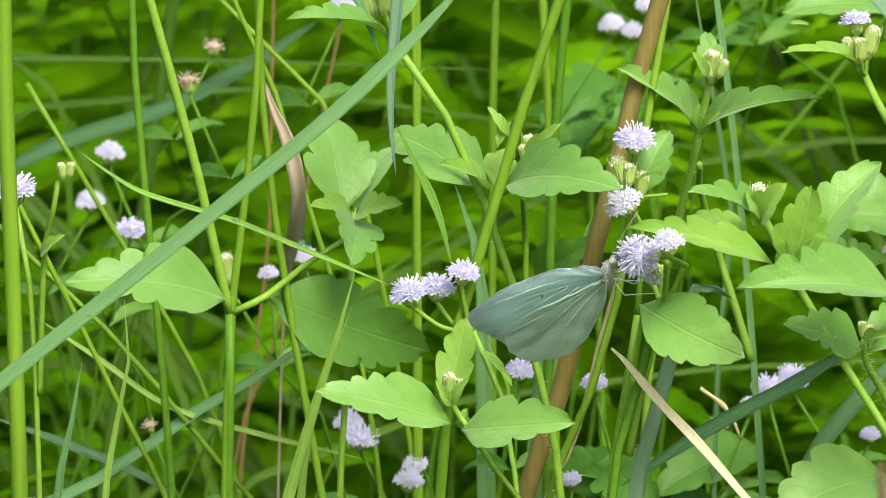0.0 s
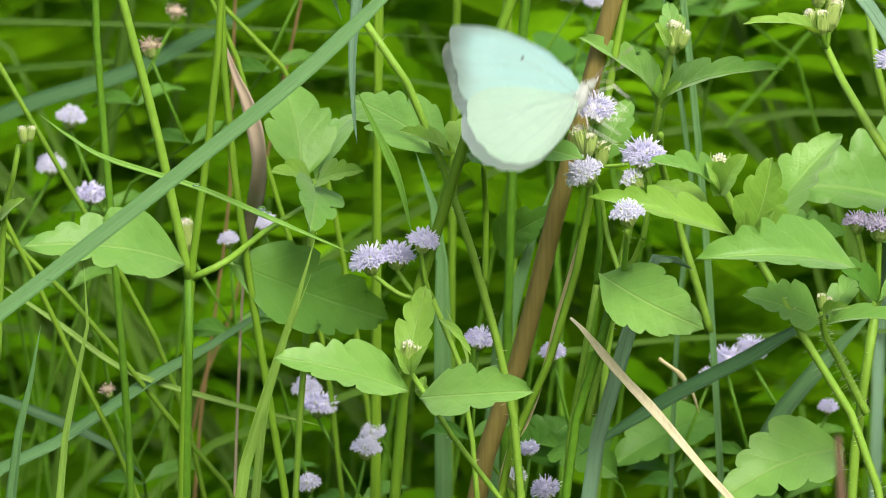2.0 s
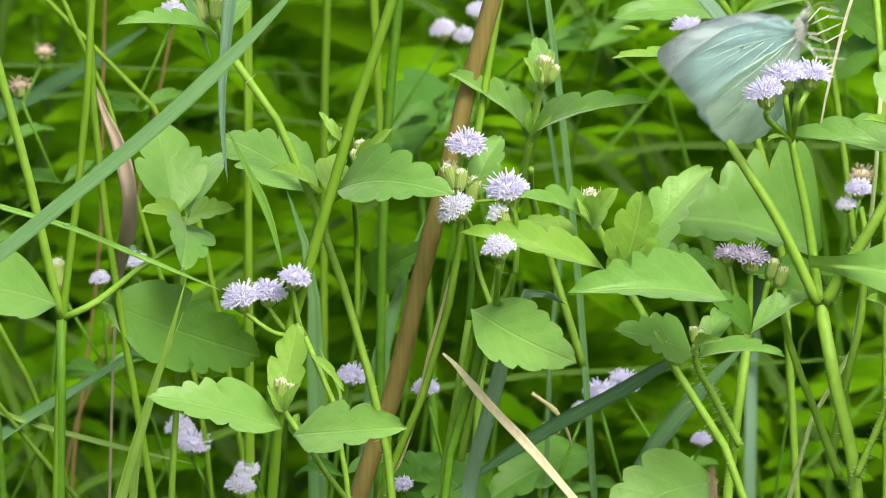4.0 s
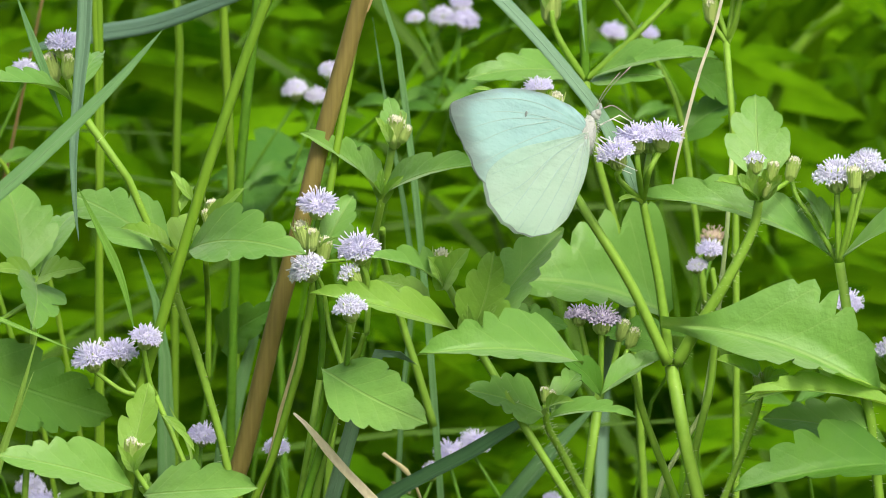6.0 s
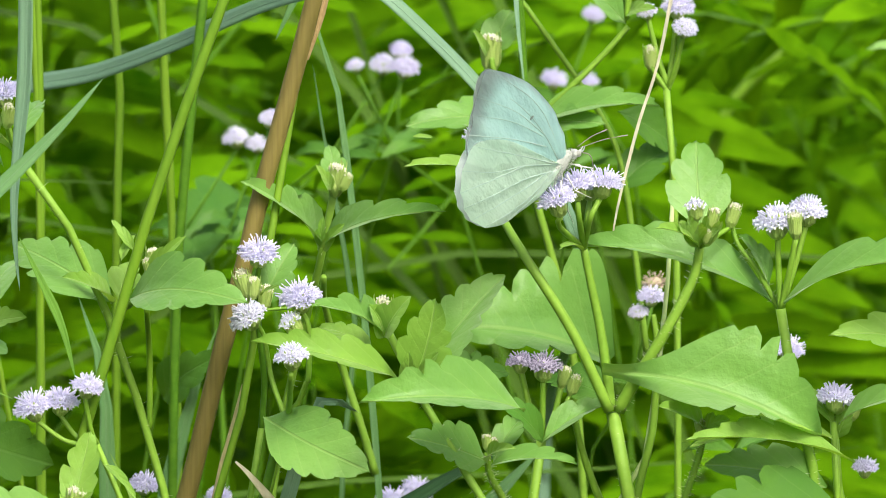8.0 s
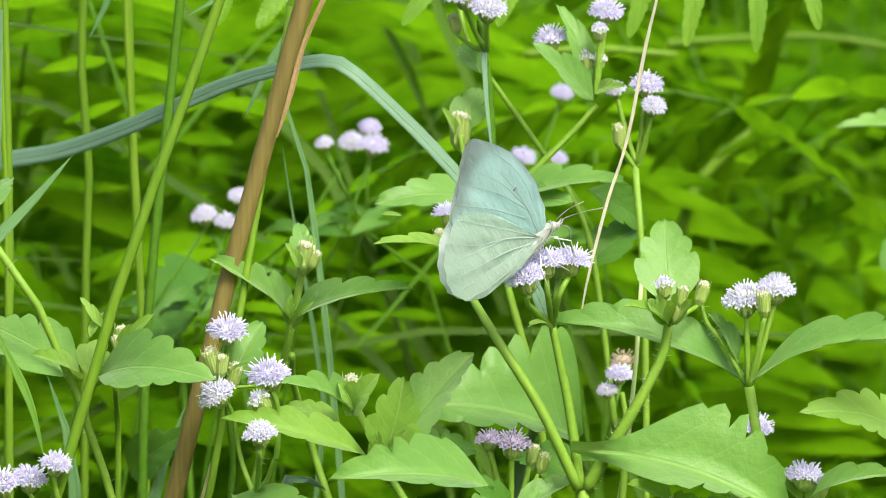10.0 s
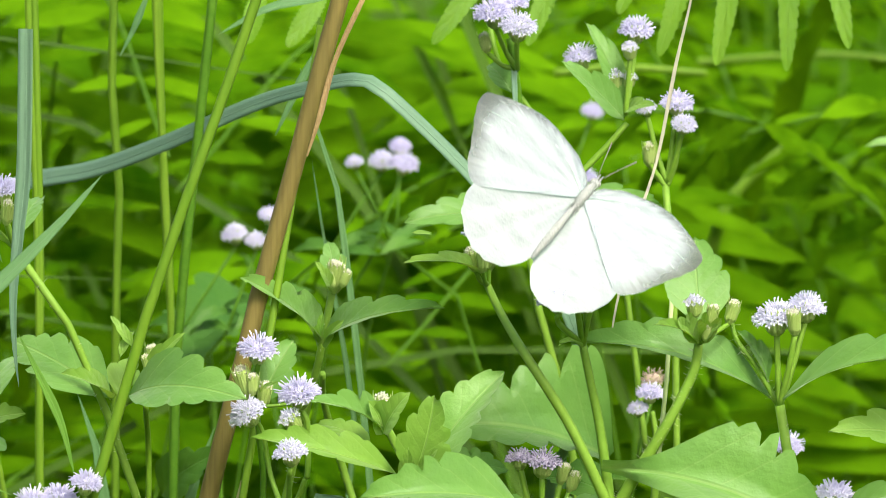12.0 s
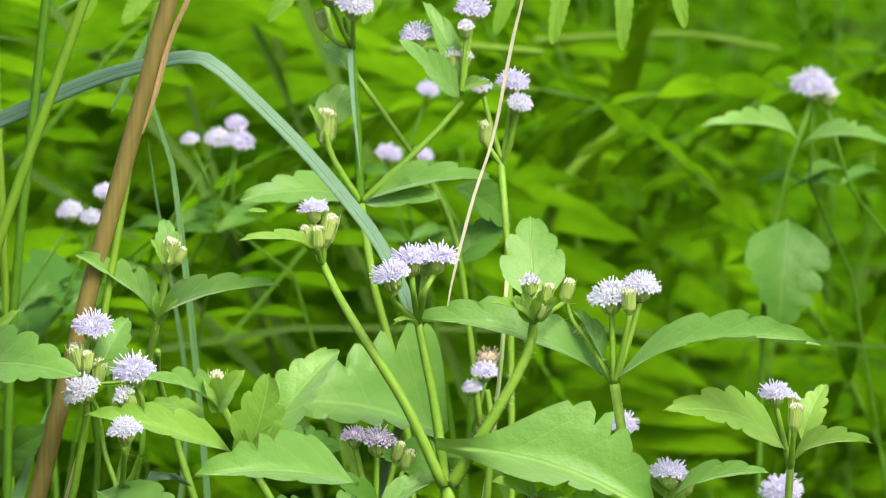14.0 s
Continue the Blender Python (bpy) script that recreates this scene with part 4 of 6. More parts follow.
def weed_four_heads():
    """The weed on which the butterfly first feeds: one head on a springy stalk."""
    w = weed("weed with four lilac flower heads on bent thin stalks")
    node_at = (-0.0253, -0.0040, 0.5544)
    stem(w, [(-0.0355, -0.0020, 0.5154), (-0.0317, -0.0020, 0.5294), (-0.0279, -0.0030, 0.5430), node_at], px(10), px(8), STEM_DARK, root=True)
    stem(w, [(-0.0325, 0.0060, 0.5179), (-0.0291, 0.0060, 0.5346), (-0.0255, 0.0040, 0.5490), (-0.0239, -0.0140, 0.5579), (-0.0233, -0.0300, 0.5669)], px(7), px(5), STEM)
    # upper pair and their buds
    stem(w, [(-0.0306, 0.0100, 0.5494), (-0.0299, 0.0100, 0.5597), (-0.0308, 0.0080, 0.5701), (-0.0315, 0.0060, 0.5806), (-0.0307, 0.0040, 0.5869)], px(6), px(5), STEM_DARK, root=False)
    stem(w, [node_at, (-0.0282, 0.0020, 0.5620), (-0.0297, 0.0020, 0.5709), (-0.0317, 0.0000, 0.5747)], px(5), px(4), STEM)
    stem(w, [(-0.0358, 0.0120, 0.5208), (-0.0330, 0.0120, 0.5337), (-0.0306, 0.0100, 0.5494)], px(7), px(6), STEM, root=True)
    head(w, (-0.0308, 0.0040, 0.5907), px(76), "lilac", (3, 14))
    head(w, (-0.0349, 0.0040, 0.5855), px(34), "bud", (-14, 5))
    head(w, (-0.0318, -0.0020, 0.5848), px(24), "bud", (4, 8))
    head(w, (-0.0290, 0.0040, 0.5821), px(28), "bud", (10, 8))
    head(w, (-0.0341, -0.0040, 0.5776), px(66), "white", (-32, 16))
    stem(w, [(-0.0296, 0.0000, 0.5773), (-0.0266, 0.0000, 0.5775), (-0.0235, 0.0000, 0.5778)], px(3), px(3), STEM, n=8)
    head(w, (-0.0232, -0.0300, 0.5721), px(58), "white", (-6, 6))
    leaf(w, (-0.0306, 0.0080, 0.5768), (-0.0231, 0.0140, 0.5905), px(84), LEAF, face=14, teeth=4, arch=.05)
    leaf(w, (-0.0304, -0.0000, 0.5803), (-0.0240, -0.0080, 0.5830), px(14), LEAF_YOUNG, face=60, teeth=1)
    leaf(w, (-0.0298, -0.0060, 0.5542), (-0.0064, -0.0220, 0.5443), px(132), LEAF, face=16, arch=.05, fold=10, teeth=5, belly=.45, depth=.12)
    # springy stalk: the lower half stands, the upper half with its head swings about the bend
    stem(w, [node_at, (-0.0223, -0.0060, 0.5568), (-0.0202, -0.0080, 0.5621)], px(6), px(5), STEM)
    bend = Vector((-0.0198, -0.0080, 0.5631))
    arm = new("flower_stalk")
    arm.parent = w
    arm.matrix_basis = Matrix.Translation(bend)
    at = Vector((-0.0217, -0.0100, 0.5825))
    stem(arm, [Vector((0, 0, -.001)), Vector((-0.0195, -0.0080, 0.5684)) - bend, Vector((-0.0197, -0.0090, 0.5748)) - bend, foot_of(at - bend, px(80), "lilac", (-8, 14))], px(5), px(5), STEM)
    head(arm, at - bend, px(80), "lilac", (-8, 14))
    head(arm, Vector((-0.0241, -0.0120, 0.5771)) - bend, px(40), "opening", (-30, 20))
    STALK.append((arm, bend))


def weed_tall_left():
    """Tall weed: a leafy joint with a side shoot, and a flower cluster at the top."""
    w = weed("tall leafy weed with a flower cluster above a leafy joint")
    stem(w, [(-0.0497, 0.0120, 0.5236), (-0.0517, 0.0120, 0.5313), (-0.0553, 0.0120, 0.5441), (-0.0597, 0.0120, 0.5595), (-0.0645, 0.0100, 0.5738), (-0.0714, 0.0080, 0.5906), (-0.0770, 0.0060, 0.6022), (-0.0847, 0.0060, 0.6116)], px(11), px(7), STEM, hairs=60, root=True)
    leaf(w, (-0.0599, 0.0080, 0.5787), (-0.0328, -0.0120, 0.5801), px(136), LEAF, face=34, arch=.14, fold=24, teeth=6, belly=.42)
    leaf(w, (-0.0634, 0.0100, 0.5778), (-0.0871, 0.0300, 0.5888), px(130), LEAF, face=26, arch=.06, fold=16, teeth=5, belly=.4)
    leaf(w, (-0.0643, 0.0120, 0.5772), (-0.0744, -0.0040, 0.5853), px(60), LEAF_YOUNG, face=60, arch=.1, teeth=4)
    leaf(w, (-0.0627, 0.0140, 0.5780), (-0.0591, 0.0200, 0.5856), px(66), LEAF_YOUNG, face=15, teeth=3)
    stem(w, [(-0.0613, 0.0100, 0.5766), (-0.0586, 0.0080, 0.5787), (-0.0564, 0.0060, 0.5840), (-0.0551, 0.0060, 0.5868)], px(6), px(5), STEM)
    head(w, (-0.0546, 0.0060, 0.5904), px(26), "bud", (5, 8))
    head(w, (-0.0560, 0.0040, 0.5883), px(20), "bud", (-14, 10))
    head(w, (-0.0533, 0.0060, 0.5876), px(20), "bud", (20, 8))
    leaf(w, (-0.0556, 0.0060, 0.5828), (-0.0470, 0.0000, 0.5939), px(36), LEAF_YOUNG, face=25, teeth=3, fold=30)
    leaf(w, (-0.0586, 0.0080, 0.5895), (-0.0640, 0.0100, 0.5966), px(22), LEAF_YOUNG, face=25, teeth=2)
    leaf(w, (-0.0617, 0.0080, 0.5874), (-0.0586, 0.0100, 0.5931), px(20), LEAF_YOUNG, face=25, teeth=2)
    stem(w, [(-0.0565, 0.0300, 0.5462), (-0.0564, 0.0300, 0.5631), (-0.0566, 0.0200, 0.5753)], px(6), px(5), CULM)
    # top cluster
    top = (-0.0852, 0.0060, 0.6124)
    for at, size, kind, lean in (((-0.0876, 0.0040, 0.6265), px(72), "flat", (-2, 10)), ((-0.0910, 0.0040, 0.6232), px(32), "bud", (-16, 6)), ((-0.0860, 0.0000, 0.6233), px(26), "bud", (6, 8))):
        head(w, at, size, kind, lean)
        f = foot_of(at, size, kind, lean)
        stem(w, [top, f.lerp(Vector(top), .5), f], px(5), px(4), STEM)
    leaf(w, (-0.0858, 0.0040, 0.6128), (-0.1074, -0.0120, 0.6181), px(70), LEAF, face=60, arch=.12, teeth=5)
    leaf(w, (-0.0850, 0.0120, 0.6133), (-0.0801, 0.0300, 0.6212), px(50), LEAF, face=20, teeth=4)


def weed_bud_pair():
    """Weed with one white-topped bud between two long leaves."""
    w = weed("weed with a white-topped bud over two long spreading leaves")
    stem(w, [(-0.0289, 0.0650, 0.5305), (-0.0248, 0.0610, 0.5524), (-0.0214, 0.0570, 0.5674), (-0.0187, 0.0530, 0.5784), (-0.0164, 0.0490, 0.5874), (-0.0153, 0.0450, 0.5957), (-0.0145, 0.0430, 0.5991)], px(9), px(7), STEM, hairs=60, root=True)
    head(w, (-0.0135, 0.0410, 0.6056), px(36), "bud", (6, 10))
    head(w, (-0.0109, 0.0370, 0.6039), px(20), "bud", (22, 8))
    head(w, (-0.0155, 0.0370, 0.6034), px(18), "bud", (-18, 8))
    leaf(w, (-0.0146, 0.0470, 0.5987), (-0.0157, 0.0510, 0.6093), px(54), LEAF, face=5, teeth=3)
    leaf(w, (-0.0150, 0.0370, 0.6000), (-0.0184, 0.0330, 0.6064), px(24), LEAF_YOUNG, face=25, teeth=2)
    leaf(w, (-0.0169, 0.0470, 0.5857), (0.0111, 0.0190, 0.5971), px(86), LEAF, face=48, arch=.13, fold=26, teeth=4)
    leaf(w, (-0.0182, 0.0470, 0.5854), (-0.0350, 0.0250, 0.6036), px(92), LEAF, face=50, arch=.12, fold=20, teeth=4)
    leaf(w, (-0.0169, 0.0430, 0.5855), (-0.0120, 0.0350, 0.5928), px(30), LEAF_YOUNG, face=20, teeth=2)
    leaf(w, (-0.0176, 0.0390, 0.5866), (-0.0168, 0.0350, 0.5945), px(24), LEAF_YOUNG, face=20, teeth=2)
    stem(w, [(-0.0052, 0.0850, 0.5275), (-0.0092, 0.0850, 0.5410), (-0.0134, 0.0850, 0.5545), (-0.0170, 0.0750, 0.5692), (-0.0172, 0.0650, 0.5770)], px(8), px(6), STEM)


def weed_bristly():
    """Bristly stem leaning from the lower side with a bud above broad leaves."""
    w = weed("bristly-stemmed weed with a bud above broad toothed leaves")
    stem(w, [(0.0306, -0.0140, 0.5156), (0.0243, -0.0120, 0.5267), (0.0143, -0.0100, 0.5434), (0.0061, -0.0080, 0.5571), (0.0026, -0.0060, 0.5629), (-0.0004, -0.0040, 0.5685), (-0.0024, -0.0020, 0.5734)], px(12), px(7), STEM, hairs=200, root=True)
    head(w, (-0.0031, 0.0000, 0.5798), px(36), "bud", (2, 12))
    leaf(w, (-0.0029, -0.0060, 0.5720), (0.0029, -0.0120, 0.5818), px(68), LEAF_YOUNG, face=30, teeth=3, fold=30)
    leaf(w, (-0.0032, -0.0060, 0.5717), (-0.0064, -0.0100, 0.5798), px(60), LEAF_YOUNG, face=30, teeth=2, fold=30)
    leaf(w, (-0.0027, -0.0040, 0.5717), (-0.0188, -0.0180, 0.5807), px(80), LEAF, face=52, arch=.10, teeth=4)
    leaf(w, (0.0008, -0.0080, 0.5624), (-0.0322, -0.0200, 0.5727), px(96), LEAF_YOUNG, face=46, arch=.1, fold=20, teeth=5, depth=.24)
    leaf(w, (-0.0052, -0.0060, 0.5669), (-0.0179, 0.0060, 0.5723), px(56), LEAF_YOUNG, face=40, teeth=4)
    leaf(w, (0.0038, -0.0120, 0.5627), (0.0084, -0.0160, 0.5817), px(104), LEAF_YOUNG, face=12, arch=.04, fold=14, teeth=4, depth=.22)
    leaf(w, (0.0043, -0.0100, 0.5624), (0.0240, -0.0040, 0.5853), px(130), LEAF, face=36, arch=.10, fold=22, teeth=5, depth=.2)
    leaf(w, (0.0023, -0.0100, 0.5621), (0.0026, -0.0160, 0.5701), px(36), LEAF_YOUNG, face=15, teeth=2)
    leaf(w, (0.0053, -0.0100, 0.5621), (0.0092, -0.0160, 0.5701), px(26), LEAF_YOUNG, face=15, teeth=2)
    leaf(w, (0.0280, -0.0160, 0.5567), (-0.0085, -0.0340, 0.5609), px(150), LEAF, face=44, arch=.12, fold=26, teeth=6)
    leaf(w, (0.0074, 0.0100, 0.5597), (0.0254, 0.0200, 0.5603), px(80), LEAF_SHADE, face=40, teeth=5)
    # lower side shoot
    stem(w, [(0.0302, 0.0000, 0.5222), (0.0238, 0.0000, 0.5343), (0.0206, -0.0020, 0.5404), (0.0200, -0.0040, 0.5457)], px(8), px(6), STEM, hairs=60)
    head(w, (0.0197, -0.0040, 0.5497), px(18), "bud", (-4, 8))
    head(w, (0.0215, -0.0040, 0.5489), px(16), "bud", (16, 8))
    leaf(w, (0.0200, -0.0040, 0.5436), (0.0021, -0.0140, 0.5506), px(100), LEAF, face=36, teeth=5, arch=.06)
    leaf(w, (0.0213, 0.0000, 0.5430), (0.0291, 0.0120, 0.5524), px(56), LEAF, face=26, teeth=4)
    leaf(w, (0.0207, -0.0080, 0.5434), (0.0398, -0.0160, 0.5446), px(60), LEAF, face=50, teeth=4, arch=.1)
    leaf(w, (0.0199, -0.0080, 0.5438), (0.0260, -0.0200, 0.5490), px(36), LEAF_YOUNG, face=55, teeth=2)


def weed_forked():
    """Large weed forking into three flower branches: the second feeding place."""
    w = weed("large weed forking into three branches with lilac flower heads")
    fork = (0.0480, 0.0000, 0.5541)
    stem(w, [(0.0562, 0.0000, 0.5126), (0.0536, 0.0000, 0.5254), (0.0507, 0.0000, 0.5395), fork], px(15), px(12), STEM, hairs=150, root=True, label="thick bristly green stem")
    stem(w, [(0.0472, -0.0020, 0.5548), (0.0387, -0.0040, 0.5730), (0.0289, -0.0020, 0.5886), (0.0238, 0.0180, 0.5956), (0.0206, 0.0260, 0.6017)], px(10), px(7), STEM)
    stem(w, [(0.0477, -0.0000, 0.5547), (0.0455, 0.0000, 0.5712), (0.0432, -0.0000, 0.5827), (0.0415, 0.0000, 0.5909)], px(10), px(7), STEM)
    stem(w, [(0.0492, 0.0000, 0.5545), (0.0529, -0.0020, 0.5614), (0.0594, -0.0040, 0.5724), (0.0656, -0.0040, 0.5844), (0.0672, -0.0040, 0.5920)], px(12), px(8), STEM, hairs=40)
    # first branch: half-open cluster
    top = (0.0207, 0.0260, 0.6017)
    for at, size, kind, lean in (((0.0185, 0.0240, 0.6147), px(62), "flat", (-4, -6)), ((0.0165, 0.0200, 0.6105), px(26), "bud", (-16, 8)), ((0.0194, 0.0180, 0.6107), px(26), "bud", (-2, 8)), ((0.0227, 0.0240, 0.6126), px(34), "bud", (14, 4)), ((0.0213, 0.0260, 0.6096), px(26), "bud", (8, 8))):
        head(w, at, size, kind, lean)
        f = foot_of(at, size, kind, lean)
        stem(w, [top, f.lerp(Vector(top), .4) + Vector((0, 0, -.001)), f], px(5), px(4), STEM, n=8)
    leaf(w, (0.0200, 0.0240, 0.6034), (0.0018, 0.0060, 0.6089), px(44), LEAF_YOUNG, face=52, arch=.12, teeth=3)
    leaf(w, (0.0036, 0.0320, 0.6130), (0.0081, 0.0320, 0.6126), px(12), LEAF_YOUNG, face=40, teeth=1)
    # middle branch: three open heads side by side
    top = Vector((0.0415, 0.0000, 0.5909))
    for at, size, kind, lean, mid in (((0.0347, -0.0180, 0.6045), px(78), "flat", (-16, 6), (0.0356, -0.0150, 0.5976)), ((0.0393, -0.0120, 0.6075), px(78), "flat", (-6, 2), (0.0401, -0.0120, 0.5991)), ((0.0459, -0.0080, 0.6075), px(78), "flat", (12, 2), (0.0427, -0.0100, 0.5989)), ((0.0431, 0.0000, 0.6054), px(64), "flat", (4, -6), (0.0421, -0.0060, 0.5985))):
        head(w, at, size, kind, lean)
        stem(w, [top, mid, foot_of(at, size, kind, lean)], px(6), px(5), STEM, n=10)
    leaf(w, (0.0415, -0.0020, 0.5900), (0.0357, -0.0120, 0.5921), px(20), LEAF_YOUNG, face=60, teeth=1)
    # third branch: buds before an upright leaf
    for at, size, kind, lean in (((0.0660, -0.0060, 0.6018), px(36), "opening", (-4, 12)), ((0.0706, -0.0020, 0.6000), px(24), "bud", (12, 8)), ((0.0756, 0.0040, 0.6002), px(26), "bud", (16, 4)), ((0.0635, -0.0080, 0.5968), px(18), "bud", (-24, 16)), ((0.0694, -0.0100, 0.5962), px(18), "bud", (22, 16))):
        head(w, at, size, kind, lean)
        f = foot_of(at, size, kind, lean)
        stem(w, [Vector((0.0672, -0.0040, 0.5917)), f.lerp(Vector((0.0672, -0.0040, 0.5917)), .4), f], px(5), px(4), STEM, n=8)
    leaf(w, (0.0683, 0.0040, 0.5936), (0.0672, 0.0160, 0.6132), px(122), LEAF, face=6, arch=.04, fold=10, teeth=4, depth=.2, belly=.42)
    leaf(w, (0.0667, -0.0060, 0.5915), (0.0567, -0.0160, 0.5971), px(46), LEAF_YOUNG, face=55, teeth=3)
    for tip in ((0.0620, -0.0140, 0.5984), (0.0643, -0.0120, 0.5997), (0.0685, -0.0120, 0.5997), (0.0716, -0.0140, 0.5984), (0.0662, -0.0180, 0.5983)):
        leaf(w, (0.0670, -0.0070, 0.5918), tip, px(30), LEAF_YOUNG, face=24, teeth=2, fold=24, arch=-.08)
    leaf(w, (0.0676, -0.0060, 0.5920), (0.0714, -0.0120, 0.5967), px(26), LEAF_YOUNG, face=35, teeth=2)
    # broad leaves at the fork
    leaf(w, (0.0489, 0.0520, 0.5587), (0.0141, 0.0360, 0.5688), px(330, .045), LEAF, face=40, arch=.06, fold=36, teeth=7, depth=.26, belly=.3, wave=.08)
    leaf(w, (0.0455, -0.0020, 0.5634), (0.0937, -0.0120, 0.5496), px(300), LEAF, face=34, arch=.1, fold=42, teeth=6, depth=.22, belly=.6, wave=.1, power=.8, begin=.52, wedge=3.2)
    leaf(w, (0.0493, 0.0100, 0.5546), (0.0330, 0.0200, 0.5584), px(90), LEAF_SHADE, face=40, teeth=5)
    # neighbours between
    stem(w, [(0.0559, -0.0060, 0.5162), (0.0605, -0.0060, 0.5270), (0.0642, -0.0060, 0.5366), (0.0674, -0.0060, 0.5467), (0.0676, -0.0060, 0.5505)], px(7), px(6), STEM, hairs=80)
    leaf(w, (0.0683, -0.0060, 0.5505), (0.0571, -0.0160, 0.5576), px(60), LEAF_YOUNG, face=50, teeth=4)
    leaf(w, (0.0683, -0.0060, 0.5505), (0.0734, -0.0160, 0.5547), px(40), LEAF_YOUNG, face=40, teeth=3)
    head(w, (0.0670, -0.0080, 0.5536), px(20), "bud", (-6, 10))
    head(w, (0.0695, -0.0080, 0.5541), px(18), "bud", (14, 10))
    stem(w, [(0.0528, 0.0120, 0.5132), (0.0476, 0.0120, 0.5273), (0.0424, 0.0100, 0.5411), (0.0391, 0.0080, 0.5536)], px(8), px(6), STEM)
    stem(w, [(0.0512, 0.0200, 0.5157), (0.0549, 0.0200, 0.5352), (0.0576, 0.0200, 0.5468), (0.0586, 0.0200, 0.5584)], px(8), px(7), STEM)
    leaf(w, (0.1013, -0.0100, 0.5442), (0.0622, -0.0300, 0.5517), px(80), LEAF_YOUNG, face=60, teeth=5, arch=.08)
    leaf(w, (0.0962, 0.0060, 0.5360), (0.0686, 0.0000, 0.5423), px(120), LEAF, face=40, teeth=6)
    leaf(w, (0.1000, -0.0120, 0.5337), (0.0604, -0.0300, 0.5302), px(170), LEAF_SHADE, face=44, arch=.08, fold=16, teeth=6)


def weed_shaded():
    """Faded heads under the broad leaf, its shade put into their grey colour."""
    w = weed("small weed with faded flower heads under a broad leaf")
    stem(w, [(0.0278, 0.0040, 0.5145), (0.0296, 0.0040, 0.5286), (0.0317, 0.0040, 0.5452), (0.0323, 0.0040, 0.5478)], px(11), px(9), STEM, hairs=80, root=True)
    k = (0.0323, 0.0040, 0.5471)
    for at, size, kind, lean in (((0.0273, 0.0040, 0.5660), px(52), "faded", (-8, 4)), ((0.0326, -0.0000, 0.5659), px(70), "faded", (2, 8)), ((0.0378, 0.0060, 0.5635), px(24), "bud", (14, 6)), ((0.0404, 0.0100, 0.5610), px(24), "bud", (20, 6))):
        head(w, at, size, kind, lean)
        f = foot_of(at, size, kind, lean)
        stem(w, [k, f.lerp(Vector(k), .45) + Vector((0, 0, -.002)), f], px(6), px(5), STEM, n=10)
    leaf(w, (0.0324, 0.0000, 0.5473), (0.0201, -0.0080, 0.5590), px(60), LEAF_SHADE, face=40, teeth=4)
    leaf(w, (0.0326, 0.0000, 0.5476), (0.0491, 0.0040, 0.5555), px(70), LEAF, face=46, teeth=4)


def weed_two_heads():
    w = weed("weed with two white-lilac heads and long drooping leaves")
    k = (0.0856, 0.0040, 0.5768)
    stem(w, [(0.0939, 0.0040, 0.5347), (0.0897, 0.0040, 0.5526), (0.0875, 0.0040, 0.5654), k], px(11), px(9), STEM, hairs=120, root=True)
    for at, size, kind, lean in (((0.0844, 0.0020, 0.5984), px(76), "white", (-4, 8)), ((0.0917, 0.0040, 0.6003), px(66), "white", (6, 6)), ((0.0882, -0.0020, 0.5988), px(28), "bud", (-4, 10))):
        head(w, at, size, kind, lean)
        f = foot_of(at, size, kind, lean)
        stem(w, [Vector(k), f.lerp(Vector(k), .5) + Vector((0, 0, -.001)), f], px(6), px(5), STEM, n=10)
    leaf(w, (0.0859, 0.0000, 0.5788), (0.1294, -0.0200, 0.5886), px(112), LEAF, face=50, arch=.13, fold=20, teeth=6)
    leaf(w, (0.0853, 0.0100, 0.5763), (0.0390, 0.0080, 0.5901), px(128), LEAF, face=50, arch=.14, fold=24, teeth=6)
    leaf(w, (0.0830, 0.0060, 0.5817), (0.0763, 0.0100, 0.5929), px(46), LEAF, face=30, fold=40, teeth=3)
    stem(w, [(0.0853, 0.0060, 0.5766), (0.0803, 0.0060, 0.5855), (0.0759, 0.0080, 0.5916), (0.0747, 0.0100, 0.5990)], px(5), px(4), STEM, hairs=30)


